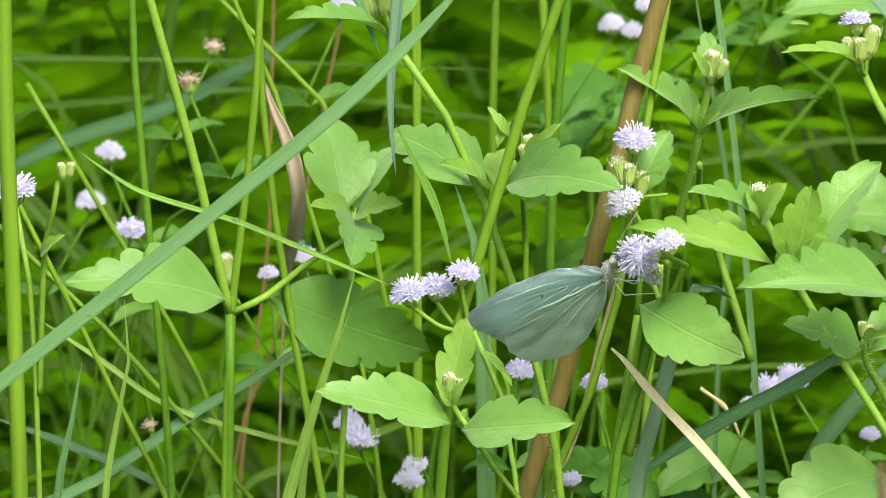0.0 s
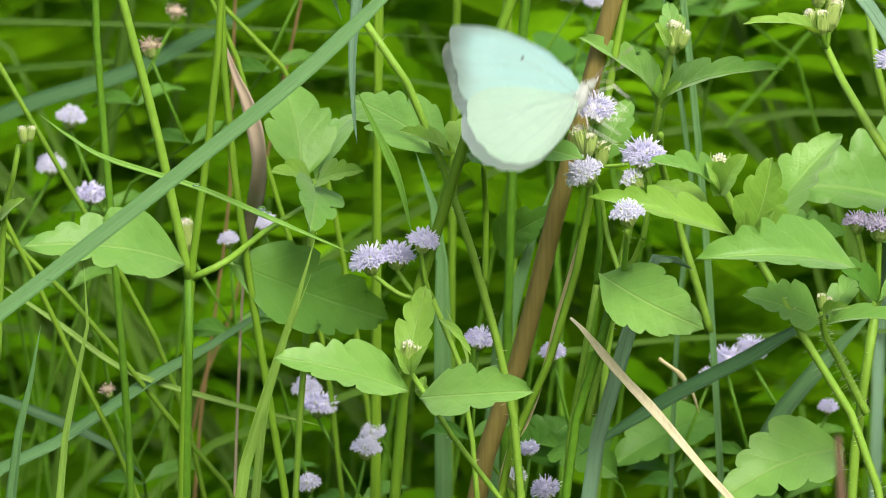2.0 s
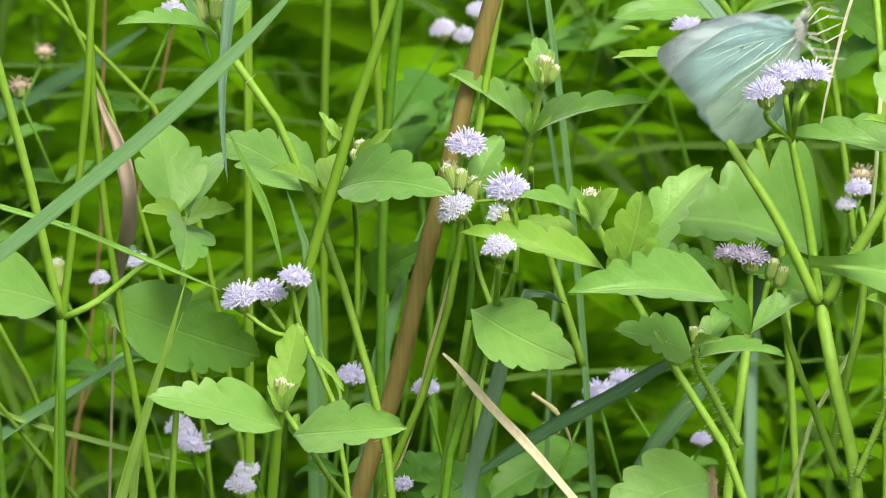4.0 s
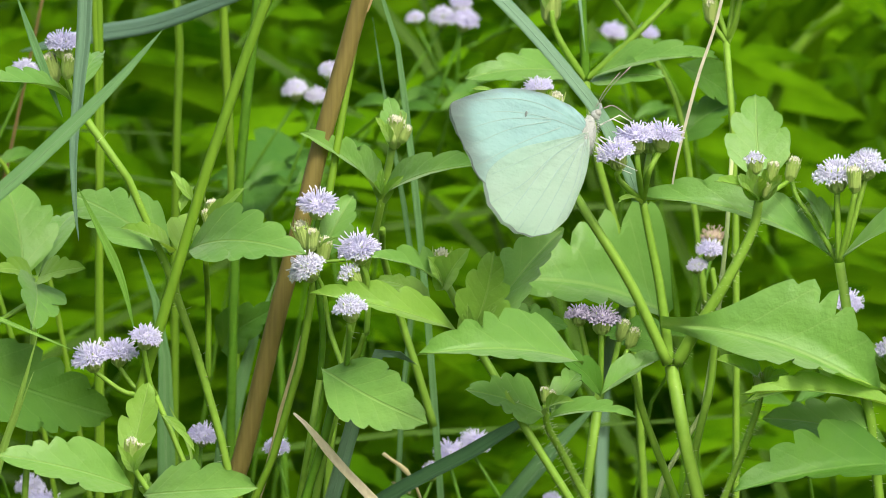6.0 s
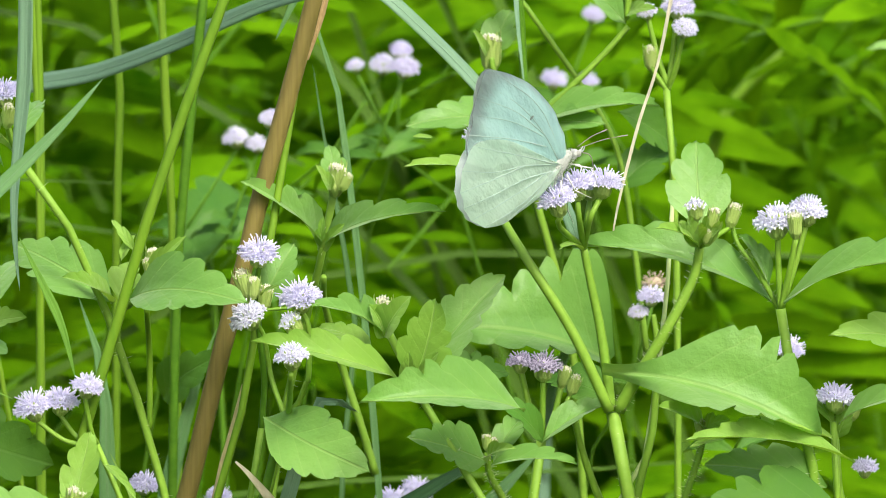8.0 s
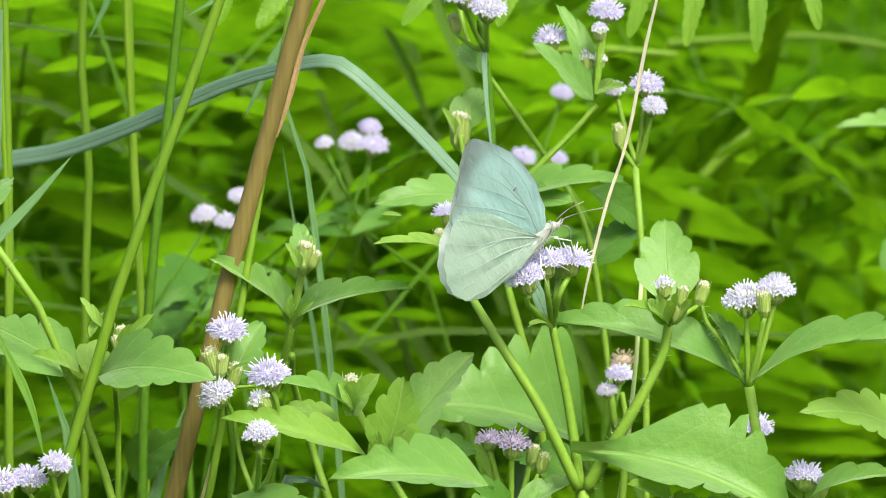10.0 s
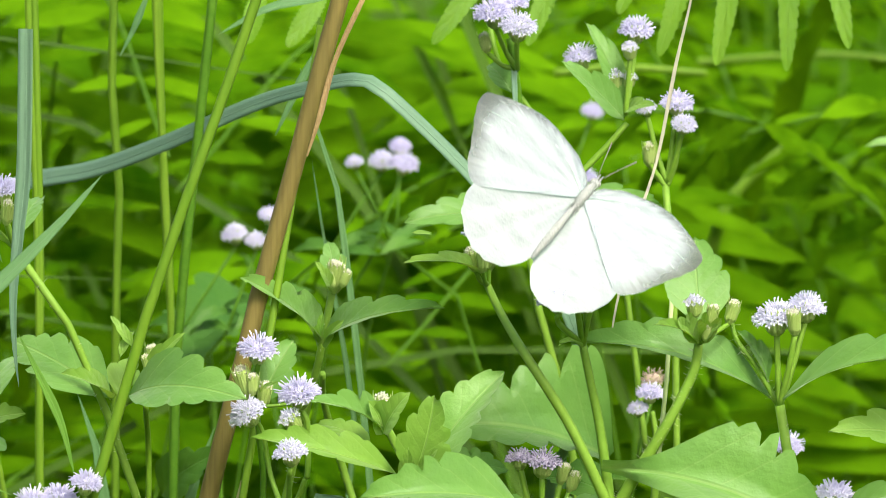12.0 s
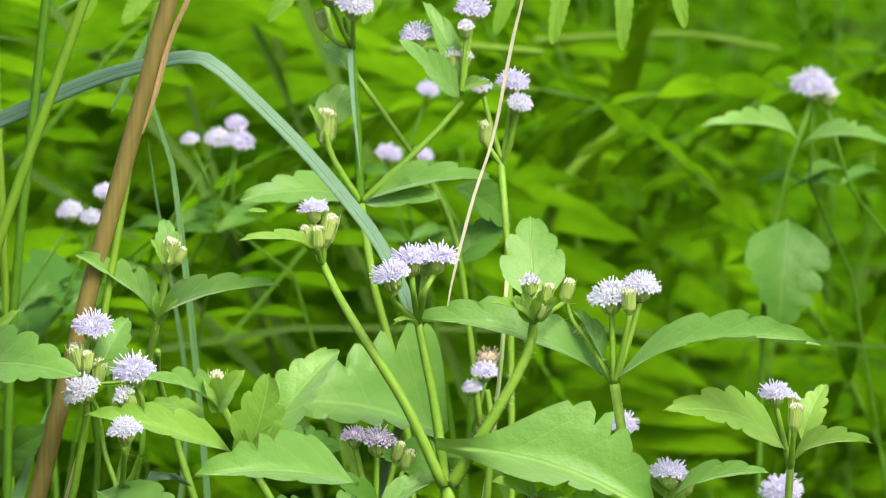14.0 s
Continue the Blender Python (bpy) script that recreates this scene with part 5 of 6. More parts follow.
def weed_low_right():
    w = weed("weed with a lilac head and drooping toothed leaves")
    k = (0.1257, 0.0100, 0.5569)
    stem(w, [(0.1288, 0.0100, 0.5286), (0.1254, 0.0100, 0.5453), k, (0.1262, 0.0100, 0.5659)], px(9), px(7), STEM, root=True)
    for at, size, kind, lean in (((0.1220, 0.0080, 0.5751), px(66), "flat", (-4, 6)), ((0.1263, 0.0020, 0.5726), px(30), "bud", (4, 8)), ((0.1266, 0.0120, 0.5733), px(24), "opening", (10, 4))):
        head(w, at, size, kind, lean)
        stem(w, [Vector(k), foot_of(at, size, kind, lean)], px(6), px(5), STEM, n=8)
    leaf(w, (0.1247, 0.0080, 0.5610), (0.0954, -0.0100, 0.5725), px(106), LEAF_YOUNG, face=42, arch=.14, fold=16, teeth=5)
    leaf(w, (0.1260, 0.0080, 0.5584), (0.1423, -0.0100, 0.5652), px(70), LEAF_YOUNG, face=56, arch=.12, teeth=4)
    leaf(w, (0.1285, 0.0140, 0.5628), (0.1346, 0.0200, 0.5749), px(62), LEAF_YOUNG, face=20, teeth=4)
    # low one beside it
    v = weed("low weed with one open lilac head")
    stem(v, [(0.0990, 0.0040, 0.5296), (0.0974, 0.0040, 0.5411), (0.0975, 0.0040, 0.5513)], px(8), px(6), STEM, root=True)
    head(v, (0.0975, 0.0000, 0.5585), px(74), "flat", (0, 4))
    head(v, (0.1030, 0.0060, 0.5564), px(26), "bud", (14, 6))
    leaf(v, (0.0985, 0.0000, 0.5513), (0.1190, -0.0140, 0.5594), px(60), LEAF, face=50, arch=.1, teeth=4)
    leaf(v, (0.0975, 0.0040, 0.5507), (0.0915, 0.0100, 0.5582), px(40), LEAF_YOUNG, face=30, teeth=3)
    d = tagged(new("dry_stalk"), "short dark brown broken dry stalk in front", "dry stalk")
    bm = bmesh.new()
    tube(bm, spline(rooted([(0.0195, -0.3400, 0.5606), (0.0191, -0.3400, 0.5669), (0.0180, -0.3400, 0.5737)]), 20), [.0017] * 19 + [.0012, .0005], 8)
    part("stalk", bm, BARK, d)
    # small one at the edge in the second stretch
    u = weed("small weed with single lilac heads among leaves")
    stem(u, [(0.1025, 0.0060, 0.5214), (0.0973, 0.0060, 0.5433), (0.0980, 0.0060, 0.5522)], px(7), px(5), STEM, root=True)
    head(u, (0.0984, 0.0040, 0.5570), px(66), "flat", (0, 8))
    head(u, (0.1048, 0.0040, 0.5416), px(52), "flat", (4, 8))
    leaf(u, (0.0978, 0.0040, 0.5474), (0.0644, -0.0200, 0.5494), px(80), LEAF_YOUNG, face=55, teeth=5, arch=.08)
    leaf(u, (0.0986, 0.0060, 0.5471), (0.1023, 0.0060, 0.5548), px(40), LEAF_YOUNG, face=20, teeth=3)


def weed_left_edge():
    w = weed("weed with a pale lilac head and a pair of pale buds")
    stem(w, [(-0.1674, 0.0200, 0.5033), (-0.1681, 0.0200, 0.5424), (-0.1697, 0.0200, 0.5632), (-0.1717, 0.0200, 0.5723)], px(7), px(5), STEM, root=True)
    head(w, (-0.1697, -0.0000, 0.5805), px(84), "lilac", (-4, 12))
    stem(w, [(-0.1670, 0.0200, 0.5294), (-0.1649, 0.0150, 0.5613), (-0.1620, 0.0100, 0.5735), (-0.1608, 0.0100, 0.5799)], px(6), px(5), STEM)
    head(w, (-0.1600, 0.0080, 0.5840), px(18), "bud", (-10, 8))
    head(w, (-0.1576, 0.0080, 0.5842), px(17), "bud", (12, 8))
    leaf(w, (-0.1659, 0.0150, 0.5619), (-0.1595, 0.0100, 0.5677), px(30), LEAF_YOUNG, face=40, teeth=2)
    # leafy side weed with the broad leaf
    v = weed("weed with broad drooping toothed leaves on a forked stem")
    stem(v, [(-0.1241, 0.0200, 0.5034), (-0.1236, 0.0200, 0.5294), (-0.1233, 0.0200, 0.5483)], px(10), px(9), STEM_DARK, root=True)
    stem(v, [(-0.1233, 0.0200, 0.5483), (-0.1258, 0.0180, 0.5608), (-0.1298, 0.0160, 0.5804), (-0.1345, 0.0140, 0.5999), (-0.1401, 0.0120, 0.6218), (-0.1452, 0.0120, 0.6409)], px(9), px(8), STEM)
    stem(v, [(-0.1229, 0.0200, 0.5483), (-0.1151, 0.0200, 0.5522), (-0.1075, 0.0400, 0.5566), (-0.0967, 0.0750, 0.5606)], px(7), px(4), STEM)
    leaf(v, (-0.1240, 0.0180, 0.5518), (-0.1585, 0.0000, 0.5582), px(150), LEAF, face=34, arch=.12, fold=16, teeth=5)
    leaf(v, (-0.1159, 0.0300, 0.5514), (-0.0796, 0.0500, 0.5351), px(170), LEAF_SHADE, face=22, arch=.04, fold=8, teeth=6)
    # four young leaves seen from above
    u = weed("young weed shoot with four bright crossed leaves")
    stem(u, [(-0.1010, 0.0500, 0.4982), (-0.0987, 0.0500, 0.5314), (-0.0970, 0.0500, 0.5677)], px(7), px(6), STEM, root=True)
    leaf(u, (-0.0992, 0.0450, 0.5677), (-0.1044, 0.0600, 0.5881), px(150), LEAF, face=28, arch=.06, teeth=4, fold=20, depth=.2, belly=.42)
    leaf(u, (-0.0967, 0.0400, 0.5677), (-0.0960, 0.0200, 0.5595), px(110), LEAF, face=40, arch=.1, teeth=4)
    leaf(u, (-0.0967, 0.0400, 0.5681), (-0.1056, 0.0300, 0.5716), px(50), LEAF_YOUNG, face=40, teeth=3)
    leaf(u, (-0.0960, 0.0400, 0.5681), (-0.0844, 0.0300, 0.5722), px(64), LEAF_YOUNG, face=40, teeth=4)
    leaf(u, (-0.0966, 0.0500, 0.5671), (-0.0886, 0.0750, 0.5797), px(80), LEAF, face=34, teeth=4)


def weed_upper():
    """Weed standing behind with spread branches and several lilac heads."""
    w = weed("weed standing further back with spreading branches of lilac heads")
    k = (0.0307, 0.1000, 0.6085)
    stem(w, [(0.0422, 0.1100, 0.5528), (0.0370, 0.1000, 0.5772), (0.0330, 0.1000, 0.5921), k], px(8,.1), px(7,.1), STEM, root=True)
    stem(w, [k, (0.0301, 0.1000, 0.6218), (0.0292, 0.1000, 0.6379), (0.0278, 0.1000, 0.6473), (0.0270, 0.1000, 0.6527)], px(8,.1), px(6,.1), STEM_DARK)
    stem(w, [k, (0.0416, 0.0980, 0.6186), (0.0496, 0.0980, 0.6267), (0.0549, 0.0980, 0.6327)], px(6,.1), px(5,.1), STEM)
    stem(w, [k, (0.0255, 0.0980, 0.6165), (0.0231, 0.0980, 0.6216), (0.0225, 0.0980, 0.6253)], px(7,.1), px(5,.1), STEM)
    stem(w, [(0.0603, 0.1200, 0.5515), (0.0574, 0.1200, 0.5762), (0.0539, 0.1200, 0.5982), (0.0477, 0.1200, 0.6119), (0.0296, 0.1200, 0.6380), (0.0250, 0.1200, 0.6448), (0.0227, 0.1200, 0.6541)], px(6,.1), px(4,.1), STEM)
    heads = [((0.0230, 0.0950, 0.6602), 74, "lilac", (-8, 8)), ((0.0291, 0.0900, 0.6576), 64, "white", (6, 14)), ((0.0280, 0.1000, 0.6622), 60, "lilac", (4, 4)), ((0.0207, 0.1000, 0.6540), 22, "bud", (-14, 6)),
             ((0.0439, 0.1050, 0.6488), 64, "lilac", (-8, 0)), ((0.0572, 0.1000, 0.6557), 66, "lilac", (4, 10)), ((0.0554, 0.0950, 0.6515), 30, "opening", (0, 20)), ((0.0518, 0.1000, 0.6446), 34, "opening", (-6, 14)), ((0.0556, 0.1000, 0.6442), 28, "opening", (8, 14)),
             ((0.0668, 0.1000, 0.6382), 62, "lilac", (4, 14)), ((0.0684, 0.0950, 0.6335), 44, "white", (10, 24)), ((0.0592, 0.1000, 0.6369), 36, "white", (-12, 16)), ((0.0601, 0.1000, 0.6277), 26, "bud", (-4, 10))]
    joints = {0: (0.0288, 0.1000, 0.6454), 4: (0.0544, 0.0980, 0.6347), 9: (0.0644, 0.1000, 0.6183)}
    cur = None
    for i, (at, size, kind, lean) in enumerate(heads):
        cur = joints.get(i, cur)
        head(w, at, px(size, .1), kind, lean)
        f = foot_of(at, px(size, .1), kind, lean)
        stem(w, [Vector(cur), f.lerp(Vector(cur), .5) + Vector((0, 0, -.001)), f], px(5, .1), px(4, .1), STEM, n=10)
    head(w, (0.0224, 0.1000, 0.6305), px(40,.1), "bud", (0, 8))
    leaf(w, (0.0222, 0.1040, 0.6248), (0.0273, 0.1100, 0.6358), px(70,.1), LEAF, face=16, teeth=3)
    leaf(w, (0.0217, 0.1000, 0.6251), (0.0180, 0.0950, 0.6322), px(20,.1), LEAF_YOUNG, face=30, teeth=1)
    leaf(w, (0.0299, 0.1040, 0.6090), (0.0020, 0.0900, 0.6098), px(90,.1), LEAF, face=42, arch=.12, teeth=4)
    leaf(w, (0.0316, 0.1000, 0.6089), (0.0621, 0.0900, 0.6144), px(84,.1), LEAF, face=45, arch=.08, teeth=4)
    leaf(w, (0.0317, 0.1040, 0.6079), (0.0494, 0.0900, 0.6103), px(70,.1), LEAF, face=40, arch=.1, teeth=3)
    leaf(w, (0.0543, 0.0980, 0.6334), (0.0392, 0.0900, 0.6480), px(62,.1), LEAF, face=36, arch=.08, teeth=3)
    leaf(w, (0.0539, 0.1000, 0.6346), (0.0450, 0.1050, 0.6564), px(50,.1), LEAF, face=30, teeth=3)
    leaf(w, (0.0547, 0.1000, 0.6353), (0.0613, 0.0900, 0.6374), px(34,.1), LEAF_YOUNG, face=40, teeth=2)
    leaf(w, (0.0276, 0.1050, 0.6396), (0.0222, 0.1100, 0.6459), px(50,.1), LEAF, face=20, teeth=3)
    leaf(w, (0.0532, 0.1200, 0.5913), (0.0673, 0.1300, 0.6000), px(90,.1), LEAF_SHADE, face=30, teeth=4)
    leaf(w, (0.0531, 0.1200, 0.6105), (0.0679, 0.1300, 0.6000), px(80,.1), LEAF_SHADE, face=30, teeth=4)
    # long-stemmed one beside
    v = weed("thin-stemmed weed with faded lilac heads behind")
    stem(v, [(0.0669, 0.1000, 0.5541), (0.0664, 0.1000, 0.5840), (0.0652, 0.1000, 0.6056), (0.0641, 0.1000, 0.6178)], px(7,.1), px(6,.1), STEM, root=True)
    stem(v, [(0.0641, 0.1000, 0.6175), (0.0607, 0.1000, 0.6225), (0.0588, 0.1000, 0.6279)], px(5,.1), px(4,.1), STEM)
    stem(v, [(0.0644, 0.1000, 0.6175), (0.0665, 0.1000, 0.6232), (0.0674, 0.1000, 0.6313)], px(5,.1), px(4,.1), STEM)
    head(v, (0.0605, 0.1000, 0.5688), px(52,.1), "lilac", (0, 10))
    head(v, (0.0574, 0.1000, 0.5650), px(36,.1), "white", (-10, 14))
    stem(v, [(0.0636, 0.1000, 0.5459), (0.0619, 0.1000, 0.5582), (0.0610, 0.1000, 0.5636)], px(6,.1), px(5,.1), STEM)


def weeds_behind():
    """Single heads of weeds standing deeper in the thicket."""
    spots = [((-0.0425, 0.2500, 0.5930), 46, "white", .25), ((-0.0366, 0.2500, 0.5912), 40, "white", .25), ((-0.0329, 0.2500, 0.5977), 40, "white", .25),
             ((-0.0015, 0.1300, 0.5152), 60, "lilac", .13), ((0.0050, 0.1400, 0.5162), 60, "lilac", .14), ((-0.0059, 0.1200, 0.5128), 30, "opening", .12),
             ((-0.0596, 0.0800, 0.5269), 56, "lilac", .08), ((-0.0426, 0.0900, 0.5224), 50, "lilac", .09), ((-0.1002, 0.1200, 0.5045), 66, "lilac", .12), ((-0.1063, 0.1600, 0.5023), 50, "white", .16), ((-0.0862, 0.0800, 0.5009), 52, "white", .08), ((-0.0860, 0.1000, 0.5012), 44, "white", .1),
             ((-0.1690, 0.2000, 0.5654), 50, "white", .2), ((-0.1747, 0.2000, 0.5529), 50, "white", .2), ((-0.1578, 0.1400, 0.5530), 56, "lilac", .14), ((-0.1241, 0.1400, 0.5420), 36, "white", .14), ((-0.1150, 0.1400, 0.5465), 44, "white", .14), ((-0.1369, 0.1600, 0.5430), 34, "bud", .16), ((-0.1053, 0.1400, 0.6081), 50, "white", .14),
             ((-0.0474, 0.0600, 0.5039), 40, "lilac", .06), ((-0.0494, 0.0400, 0.5013), 40, "opening", .04), ((-0.0432, 0.0500, 0.4963), 56, "lilac", .05), ((0.0234, 0.1200, 0.5049), 40, "lilac", .12), ((-0.1018, 0.1000, 0.4885), 44, "white", .1), ((-0.1789, 0.1000, 0.4906), 40, "white", .1),
             ((-0.0114, 0.3000, 0.6073), 32, "white", .3), ((-0.0038, 0.3000, 0.6079), 46, "white", .3), ((0.0023, 0.2900, 0.6077), 56, "lilac", .29), ((0.0012, 0.3100, 0.6106), 42, "lilac", .31),
             ((0.0436, 0.3400, 0.6000), 50, "lilac", .34), ((0.0527, 0.3400, 0.5994), 40, "lilac", .34), ((0.0548, 0.3600, 0.6162), 42, "lilac", .36),
             ((0.1565, 0.3000, 0.6229), 80, "lilac", .3), ((0.1612, 0.3000, 0.6205), 34, "opening", .3), ((-0.1453, 0.1600, 0.5875), 52, "dry", .16), ((-0.1422, 0.2000, 0.5920), 44, "dry", .2), ((0.0618, 0.1200, 0.5697), 60, "dry", .12), ((-0.0134, 0.1600, 0.5015), 44, "dry", .16), ((-0.1521, 0.1200, 0.5070), 34, "dry", .12),
             ((0.0935, 0.1000, 0.5561), 60, "lilac", .1), ((0.1352, 0.1400, 0.5349), 80, "lilac", .14)]
    for i, (at, size, kind, y) in enumerate(spots):
        w = weed("pale lilac weed flower deeper in the thicket" if kind == "lilac" else "shrivelled brown weed flower deeper in the thicket" if kind == "dry" else "small whitish weed flower deeper in the thicket")
        lean = ((i * 37) % 25 - 12, 8 + (i * 17) % 12)
        head(w, at, px(size, y), kind, lean)
        f = foot_of(at, px(size, y), kind, lean)
        x, d = f.x, ((i * 29) % 13 - 6) * .002
        bow = ((i * 53) % 17 - 8) * .006
        stem(w, [Vector((x + bow * 2, f.y + .06, -.004)), Vector((x + bow * 1.4, f.y + .05, f.z * .6)), Vector((x + bow * .5 + d, f.y + .02, f.z - .05)), Vector((x + d, f.y + .003, f.z - .02)), f], px(4, y), px(3, y), STEM_DARK)
        for s in (-1, 1):
            c = Vector((x + d, f.y + .003, f.z - .022))
            leaf(w, c, c + Vector((s * .012, .01, .002 * s)), .006, LEAF_SHADE, face=50, teeth=3, rows=10, cols=2)


def weed_far_right():
    w = weed("weed deeper in the thicket with broad hanging leaves")
    stem(w, [(0.1433, 0.3000, 0.5280), (0.1451, 0.3000, 0.5803), (0.1513, 0.3000, 0.6018), (0.1540, 0.3000, 0.6079), (0.1564, 0.3000, 0.6179)], px(7,.3), px(5,.3), STEM_DARK, root=True)
    leaf(w, (0.1527, 0.3000, 0.6072), (0.1249, 0.2800, 0.6123), px(70,.3), LEAF, face=46, teeth=5)
    leaf(w, (0.1537, 0.3000, 0.6046), (0.1764, 0.2800, 0.6063), px(62,.3), LEAF, face=50, teeth=5)
    leaf(w, (0.1504, 0.3000, 0.5857), (0.1472, 0.2900, 0.5561), px(170,.3), LEAF_SHADE, face=12, teeth=5)
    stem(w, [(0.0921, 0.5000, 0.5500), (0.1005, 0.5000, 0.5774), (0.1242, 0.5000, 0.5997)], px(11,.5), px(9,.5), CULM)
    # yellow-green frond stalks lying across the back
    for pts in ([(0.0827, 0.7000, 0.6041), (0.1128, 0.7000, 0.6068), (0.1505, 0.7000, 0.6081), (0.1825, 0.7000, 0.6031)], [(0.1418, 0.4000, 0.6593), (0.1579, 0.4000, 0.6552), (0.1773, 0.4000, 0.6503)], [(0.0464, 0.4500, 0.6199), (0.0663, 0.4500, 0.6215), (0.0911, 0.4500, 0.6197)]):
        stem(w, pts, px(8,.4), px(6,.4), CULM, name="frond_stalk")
    # broad leaves seen between the stems, most coloured dark for the shade there
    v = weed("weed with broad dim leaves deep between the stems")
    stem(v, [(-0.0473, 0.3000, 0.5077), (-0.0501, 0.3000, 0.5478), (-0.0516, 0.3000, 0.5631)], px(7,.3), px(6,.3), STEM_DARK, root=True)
    leaf(v, (-0.0516, 0.3000, 0.5631), (-0.0549, 0.2600, 0.5540), px(150,.3), LEAF_SHADE, face=10, teeth=5)
    leaf(v, (-0.0393, 0.3000, 0.5708), (-0.0612, 0.2700, 0.5589), px(150,.3), LEAF_SHADE, face=16, teeth=5)
    leaf(v, (-0.0391, 0.1000, 0.5006), (-0.0266, 0.0800, 0.4931), px(130,.1), LEAF_SHADE, face=14, teeth=5)
    leaf(v, (-0.0487, 0.1000, 0.4937), (-0.0378, 0.1000, 0.5033), px(110,.1), LEAF_SHADE, face=14, teeth=5)
    leaf(v, (-0.0040, 0.1400, 0.4982), (-0.0287, 0.1200, 0.4889), px(140,.14), LEAF_SHADE, face=40, teeth=5)
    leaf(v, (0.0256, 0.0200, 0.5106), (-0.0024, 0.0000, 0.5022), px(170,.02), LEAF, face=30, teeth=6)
    leaf(v, (-0.0566, 0.1200, 0.5410), (-0.0410, 0.1000, 0.5546), px(90,.12), LEAF_SHADE, face=18, teeth=4)


def fern_above():
    """Hanging lobed leaflets of a fern frond that arches over the top of the view."""
    w = tagged(new("fern_frond"), "bright green fern frond with hanging lobed leaflets", "fern")
    stem(w, [(0.1687, 0.1700, 0.6721), (0.1405, 0.1700, 0.6778), (0.1054, 0.1700, 0.6822), (0.0703, 0.1700, 0.6802), (0.0423, 0.1700, 0.6740), (0.0198, 0.1700, 0.6699), (0.0002, 0.1700, 0.6658), (-0.0166, 0.1700, 0.6616), (-0.0348, 0.1700, 0.6614)], px(6,.16), px(3,.16), STEM, n=40, name="frond_stalk")
    for i, (base, tip) in enumerate(FERN_POINTS):
        bm = bmesh.new()
        leaf_mesh(bm, base, tip, px(40, .16), face=4 + 4 * (i % 3), arch=.03, fold=10, teeth=12, depth=.13, belly=.5, power=.42, seed=i, rows=84, cols=3, keep=True)
        part("leaflet", bm, FERN, w)


for build in (weed_front_left, weed_triple, weed_four_heads, weed_tall_left, weed_bud_pair, weed_bristly, weed_forked, weed_shaded, weed_two_heads, weed_low_right, weed_left_edge, weed_upper, weeds_behind, weed_far_right):
    build()
FERN_POINTS = [((0.0762, 0.1600, 0.6785), (0.0645, 0.1500, 0.6449)), ((0.0859, 0.1600, 0.6785), (0.0786, 0.1500, 0.6426)), ((0.0967, 0.1600, 0.6798), (0.0958, 0.1500, 0.6412)), ((0.1047, 0.1600, 0.6805), (0.1111, 0.1500, 0.6467)), ((0.1145, 0.1600, 0.6770), (0.1280, 0.1500, 0.6585)), ((0.0650, 0.1600, 0.6772), (0.0546, 0.1500, 0.6553)), ((0.0567, 0.1600, 0.6786), (0.0533, 0.1500, 0.6589)), ((0.0267, 0.1600, 0.6711), (0.0090, 0.1500, 0.6480)), ((0.0420, 0.1600, 0.6710), (0.0324, 0.1500, 0.6476)), ((-0.0165, 0.1600, 0.6622), (-0.0265, 0.1500, 0.6473)), ((-0.0329, 0.1600, 0.6623), (-0.0361, 0.1500, 0.6482)), ((0.0490, 0.1600, 0.6786), (0.0410, 0.1500, 0.6609)), ((0.1257, 0.1600, 0.6797), (0.1388, 0.1500, 0.6663))]
fern_above()


# ---- dew drops on the blades ----
WATER, wt, wp = material("water_drop")
wp.inputs["Base Color"].default_value = (0.9, 0.95, 0.9, 1)
wp.inputs["Roughness"].default_value, wp.inputs["Transmission Weight"].default_value, wp.inputs["IOR"].default_value = 0.02, 1.0, 1.33


def drops():
    for at, r in (((-0.1168, -0.0360, 0.5767), 7), ((-0.1027, -0.0350, 0.5716), 8), ((-0.1013, -0.0340, 0.5706), 5), ((-0.1473, -0.0540, 0.5582), 4), ((-0.0228, -0.0100, 0.5555), 7)):
        bm = bmesh.new()
        bmesh.ops.create_icosphere(bm, subdivisions=3, radius=px(r))
        for v in bm.verts:
            v.co.z *= 0.7 if v.co.z > 0 else 0.35
            v.co += Vector(at)
        tagged(part("dew_drop", bm, WATER), "clear round water drop on a grass blade", "water drop", "dew drops")


drops()


